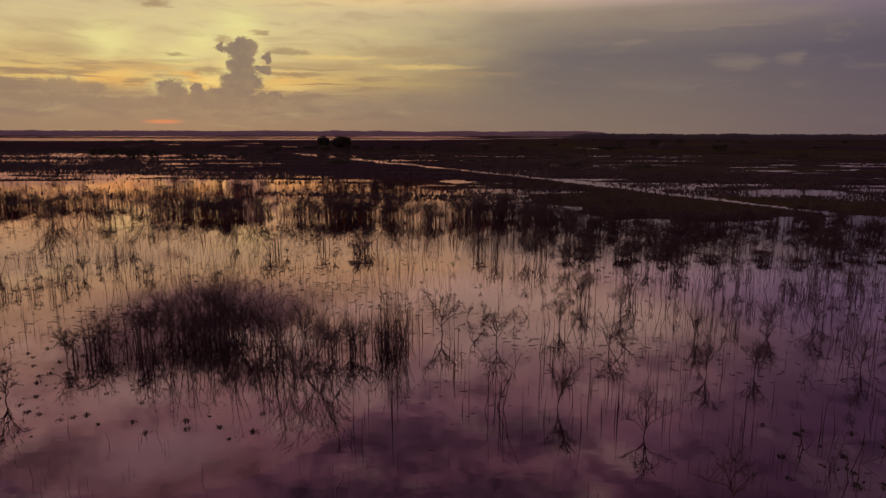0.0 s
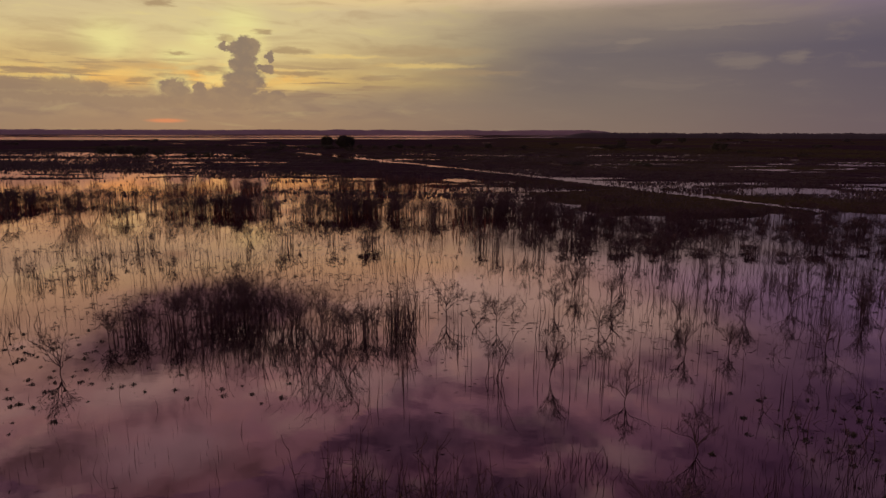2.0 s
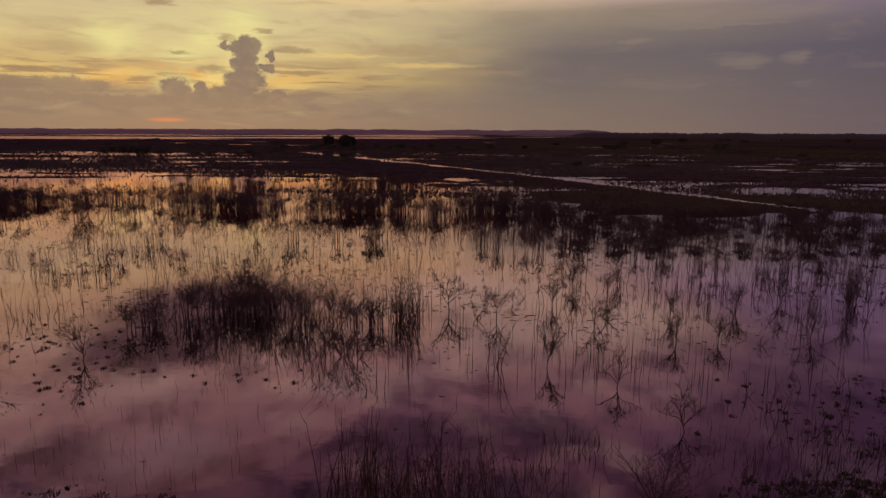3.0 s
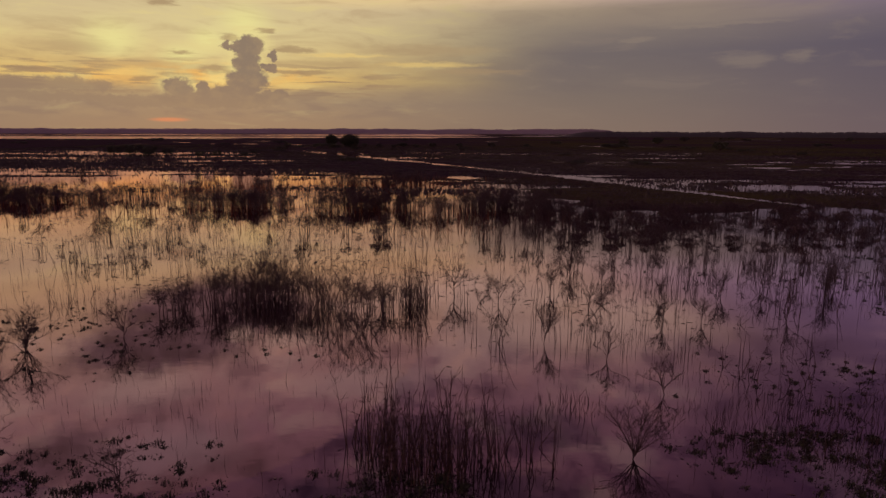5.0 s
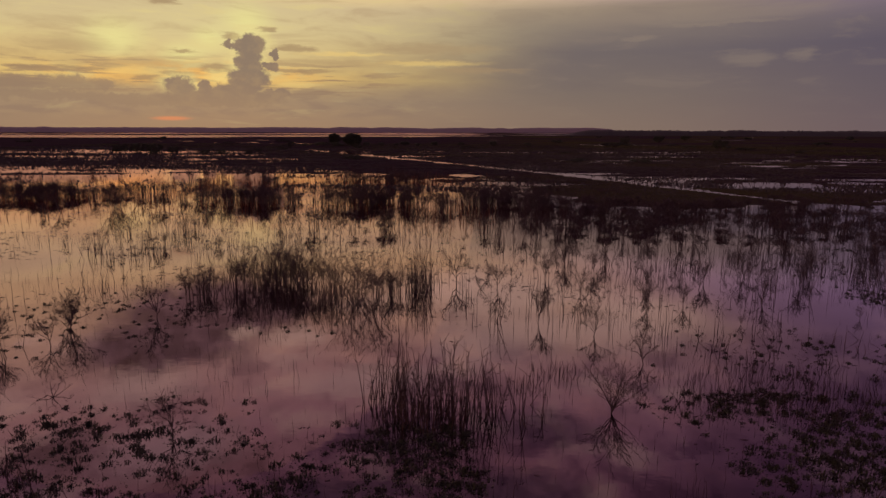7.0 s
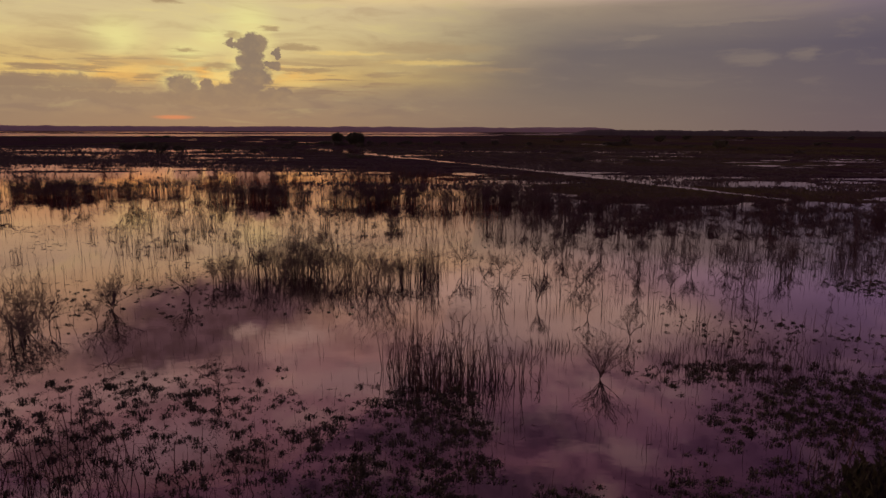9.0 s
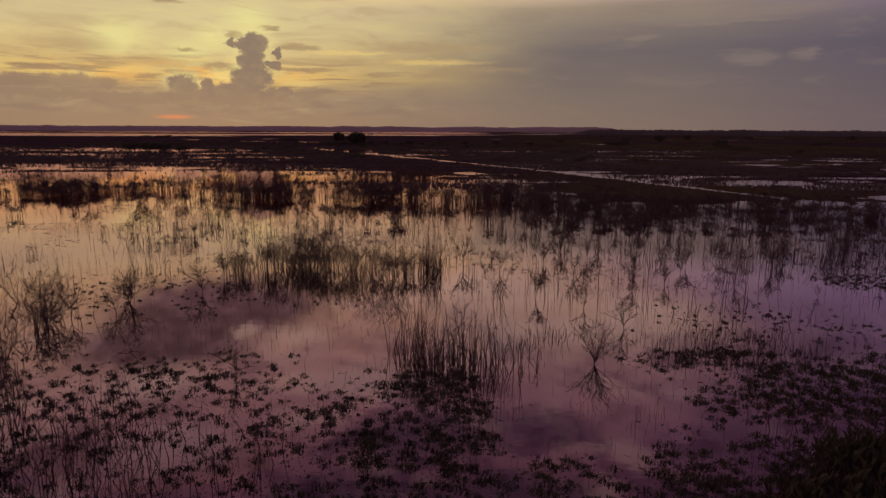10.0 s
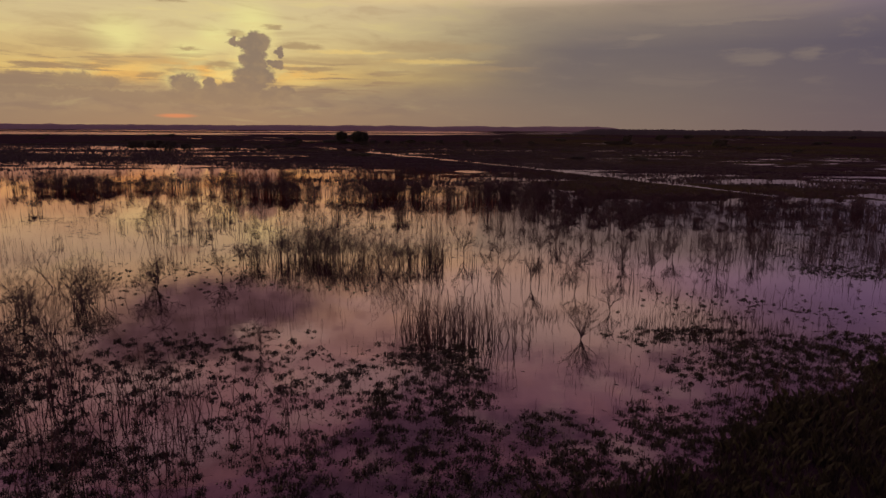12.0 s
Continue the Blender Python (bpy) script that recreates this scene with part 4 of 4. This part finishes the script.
def build_bank_grass():
    """Coarse grass on the two near mud banks."""
    rng = np.random.default_rng(29)
    d = lambda x, y: soft(land(x, y), -0.03, 0.08)
    p = scatter(rng, 34000, -34, 42, -18, 24, d)
    k = 6
    z = land(p[:, 0], p[:, 1]) - 0.06
    base = np.repeat(np.column_stack([p, z]), k, 0) + rng.normal(0, 0.12, (len(p) * k, 3)) * (1, 1, 0)
    n = len(base)
    high = rng.uniform(0.25, 0.95, n) * (0.8 + 0.4 * fbm(base[:, 0], base[:, 1], 0.3, 55))
    v, f = blades(rng, base, np.maximum(high, 0.1), rng.uniform(0.025, 0.06, n), high * 0.45)
    stuff("bank_grass", "coarse dark grass on the near mud banks", "grass", v, f, LEAF)


def weed_density(x, y):
    """How thick the drowned grass lies in the near shallows."""
    n = fbm(x, y, 0.35, 61)
    edge = np.interp(y, (2.0, 4.0, 6.4, 7.3, 11.9, 19.6, 22.0), (-6.0, -2.0, 2.2, 5.2, 9.5, 10.3, 18.0))
    right = soft(x - edge + 2.6 * n, -1.5, 4.0) * soft(y, 23, 19.5)
    left = 0.5 * soft(blob(x, y, -13.5, 10.5, 13.0, 9.5), -0.05, 0.4)
    middle = 0.95 * soft(blob(x, y, -1.9, 10.8, 3.4, 6.6) + 0.25 * n, 0.0, 0.4)
    far_left = 0.9 * soft(-x - 11.0 - 0.87 * (y - 1.0) + 3.0 * n, -4.0, 4.0) * soft(y, 22, 12)
    foot = 1.0 * soft(blob(x, y, 2.0, 2.0, 12.0, 8.0), -0.1, 0.45)
    mat = 0.75 * soft(blob(x, y, 15.5, 19.8, 8.5, 3.6), -0.1, 0.6)
    shoal = 1.5 * soft(blob(x, y, 32.0, 39.5, 6.5, 3.6), 0, 0.5) + 0.5 * soft(blob(x, y, 18.0, 27.0, 11.0, 6.0), 0, 0.7) + 0.5 * soft(blob(x, y, 40.0, 60.0, 9.0, 2.5), 0, 0.6) + 0.28 * soft(blob(x, y, 34.0, 46.0, 12.0, 9.0), 0, 0.6)
    lead = 0.4 * soft(blob(x, y, -24.0, 31.0, 11.0, 10.0), 0, 0.7) + 0.04 * soft(blob(x, y, 0.0, 55.0, 40.0, 14.0), 0, 0.4) + 0.12 * soft(blob(x, y, -12.0, 29.5, 6.0, 3.0), 0, 0.4)
    gap = soft(blob(x, y, 3.8, 13.4, 3.2, 3.4) + 0.2 * n, 0.0, 0.35)
    total = np.maximum.reduce([right, left, middle, far_left, foot, mat, shoal, lead]) * (1 - 0.9 * gap)
    lump = soft(fbm(x, y * 1.25, 2.3, 63, 3), 0.30 - 1.0 * total, 0.7 - 0.9 * total)
    return np.clip(total * (1.0 + 1.2 * n) - 0.04, 0, 1) ** 0.6 * np.maximum(lump, 0.10)


def build_weeds():
    rng = np.random.default_rng(17)
    p = np.concatenate([scatter(rng, 34000, -34, 40, -14, 22, weed_density), scatter(rng, 34000, -48, 52, 22, 70, weed_density)])
    # domed tufts of short leaves, and pads lying flat between them
    k = 30
    size = np.repeat(rng.uniform(0.35, 1.15, len(p)) * np.where(p[:, 1] > 24, 0.7, 1.0), k)
    off = rng.normal(0, 0.13, (len(p) * k, 3)) * (1.35, 0.95, 0) * size[:, None]
    base = np.repeat(np.column_stack([p, np.full(len(p), -0.03)]), k, 0) + off
    n = len(base)
    dome = np.exp(-(np.linalg.norm(off, axis=1) / (0.2 * size)) ** 2)
    v, f = blades(rng, base, (0.05 + 0.24 * dome * rng.uniform(0.4, 1.1, n)) * size, rng.uniform(0.022, 0.05, n) * np.where(base[:, 1] > 24, 1.15, 1.0), rng.uniform(0.04, 0.16, n) * size)
    stuff("waterweed", "tufts of dark emergent waterweed in the shallows", "waterweed", v, f, LEAF)
    k = 5
    base = np.repeat(np.column_stack([p, np.zeros(len(p))]), k, 0) + rng.normal(0, 0.22, (len(p) * k, 3)) * (1, 1, 0)
    n = len(base)
    a = np.linspace(0, 2 * np.pi, 6, endpoint=False)[None] + rng.uniform(0, 6, n)[:, None]
    r = (rng.uniform(0.015, 0.05, n) * np.where(base[:, 1] > 22, 0.6, 1.0))[:, None] * rng.uniform(0.7, 1.2, (n, 6))
    lift = 0.012 + rng.uniform(0, 0.03, (n, 6))
    rim = np.stack([base[:, 0, None] + np.cos(a) * r, base[:, 1, None] + np.sin(a) * r * 0.8, lift], -1)
    i = np.arange(n)[:, None] * 6
    tri = np.concatenate([i + [[0, 1, 2]], i + [[0, 2, 3]], i + [[0, 3, 4]], i + [[0, 4, 5]]])
    stuff("floating_leaves", "small dark leaves floating among the waterweed", "floating leaves", rim.reshape(-1, 3), tri, LEAF)


def build_debris():
    """Bits of stem and leaf afloat in drifts."""
    rng = np.random.default_rng(37)
    d = lambda x, y: wedge(x, y) * np.clip(0.10 + 0.75 * fbm(x * 0.6, y, 0.16, 71), 0, 1) * (land(x, y) < 0.0) * (0.25 + 0.75 * soft(y, 28, 44))
    p = scatter(rng, 46000, -60, 60, 8, 92, d)
    n = len(p)
    a = rng.normal(0, 0.7, n)
    size = rng.uniform(0.02, 0.16, n) * (1.0 + 0.9 * soft(p[:, 1], 28, 44))
    go = np.stack([np.cos(a), np.sin(a), rng.normal(0, 0.05, n)], 1) * size[:, None]
    mid = np.column_stack([p, np.full(n, 0.012)])
    path = np.stack([mid - go, mid + rng.normal(0, 0.2, (n, 3)) * size[:, None] * (1, 1, 0.1), mid + go], 1)
    rad = np.stack([np.full(n, 0.6), np.full(n, 1.0), np.full(n, 0.3)], 1) * rng.uniform(0.008, 0.022, n)[:, None]
    v, f = tubes(path, rad, 3)
    stuff("floating_debris", "broken stems and leaf litter floating in drifts", "debris", v, f, REED)


# ---------------------------------------------------------------- trees and bushes on the land
def tree(name, label, seed, height, width, x, y, z=0.0, group="", clumps=60):
    """A broad low tree: forked trunk, limbs and a crown of many leaf sprays."""
    rng = np.random.default_rng(seed)
    root = tagged(new(name), label, "tree" if height > 4 else "bush", group)
    root.location = (x, y, z)
    lines = []
    for i in range(5):
        a = rng.uniform(0, 2 * math.pi)
        limb_lines(rng, (0, 0, -0.3), (math.cos(a) * 0.35, math.sin(a) * 0.35, 1), height * rng.uniform(0.6, 0.8), height * 0.028, 1, 0.14, 4, 0.02, lines)
    part("trunk", lines_mesh("trunk", lines, BARK, 5), root)
    lobes = rng.normal(0, 1, (clumps, 3))
    lobes /= np.linalg.norm(lobes, axis=1, keepdims=True)
    lobes *= rng.uniform(0.35, 1.0, clumps)[:, None] ** 0.6
    centre = np.column_stack([lobes[:, 0] * width * 0.5, lobes[:, 1] * width * 0.5, height * (0.56 + 0.40 * lobes[:, 2])])
    per = 46
    n = clumps * per
    c = np.repeat(centre, per, 0) + rng.normal(0, 1, (n, 3)) * height * 0.075
    c[:, 2] = np.maximum(c[:, 2], 0.15)
    s = height * rng.uniform(0.03, 0.065, n)
    u, w = rng.normal(0, 1, (n, 3)), rng.normal(0, 1, (n, 3))
    u /= np.linalg.norm(u, axis=1, keepdims=True)
    w = np.cross(u, w)
    w /= np.linalg.norm(w, axis=1, keepdims=True)
    v = np.stack([c - u * s[:, None], c + w * s[:, None] * 0.5, c + u * s[:, None], c - w * s[:, None] * 0.5], 1).reshape(-1, 3)
    part("crown", mesh_of("crown", v, np.arange(n * 4).reshape(-1, 4), FOLIAGE), root)
    return root


def build_trees():
    tree("tree", "dark round-crowned tree on the far marsh belt", 1, 9.6, 8.0, -117, 480, 0.1, "trees on the far belt", 70)
    tree("tree", "wide dark tree group crown on the far marsh belt", 2, 9.9, 14.5, -103.5, 482, 0.1, "trees on the far belt", 110)
    bush = tree("bush", "low dark bush on the marsh belt", 3, 3.4, 5.5, -84, 405, 0.1, "bushes on the marsh", 40)
    rng = np.random.default_rng(23)
    done = 0
    while done < 60:
        y = 230 * (6.0 ** rng.uniform(0, 1))
        x = y * rng.uniform(-0.78, 0.78)
        h = float(land(np.array([x]), np.array([y]))[0])
        if h < 0.12 or abs(x - ditch_x(y)) < 6:
            continue
        s = rng.uniform(0.45, 1.25) * (1.25 if y > 420 else 0.75)
        copy_thing(bush, pose(x, y, h - 0.05, 0, 0, rng.uniform(0, 360)) @ Matrix.Diagonal((s * rng.uniform(1.4, 3.2), s * 1.2, s * 0.7, 1)))
        done += 1
    lone = [(-186, 308, 1.5), (-177, 310, 1.7), (-168, 309, 1.5), (-160, 312, 1.2), (-62, 476, 1.2), (-40, 480, 1.1), (-20, 482, 1.0), (4, 486, 1.2), (30, 480, 1.0), (-150, 478, 1.1), (-90, 470, 1.0), (-80, 476, 0.9), (-68, 470, 0.8), (-128, 472, 0.8), (-140, 476, 0.7), (-52, 474, 0.8), (150, 420, 1.9), (168, 640, 2.2), (118, 560, 1.6), (240, 800, 2.0), (-138, 300, 0.8), (-128, 296, 0.9), (-160, 292, 0.8), (-116, 300, 0.7)]
    for x, y, s in lone:
        h = float(land(np.array([x]), np.array([y]))[0])
        copy_thing(bush, pose(x, y, max(h, 0) - 0.05, 0, 0, x) @ Matrix.Diagonal((s, s, s, 1)))


build_trees()
build_stems()
build_thickets()
build_grass()
build_bank_grass()
build_weeds()
build_debris()
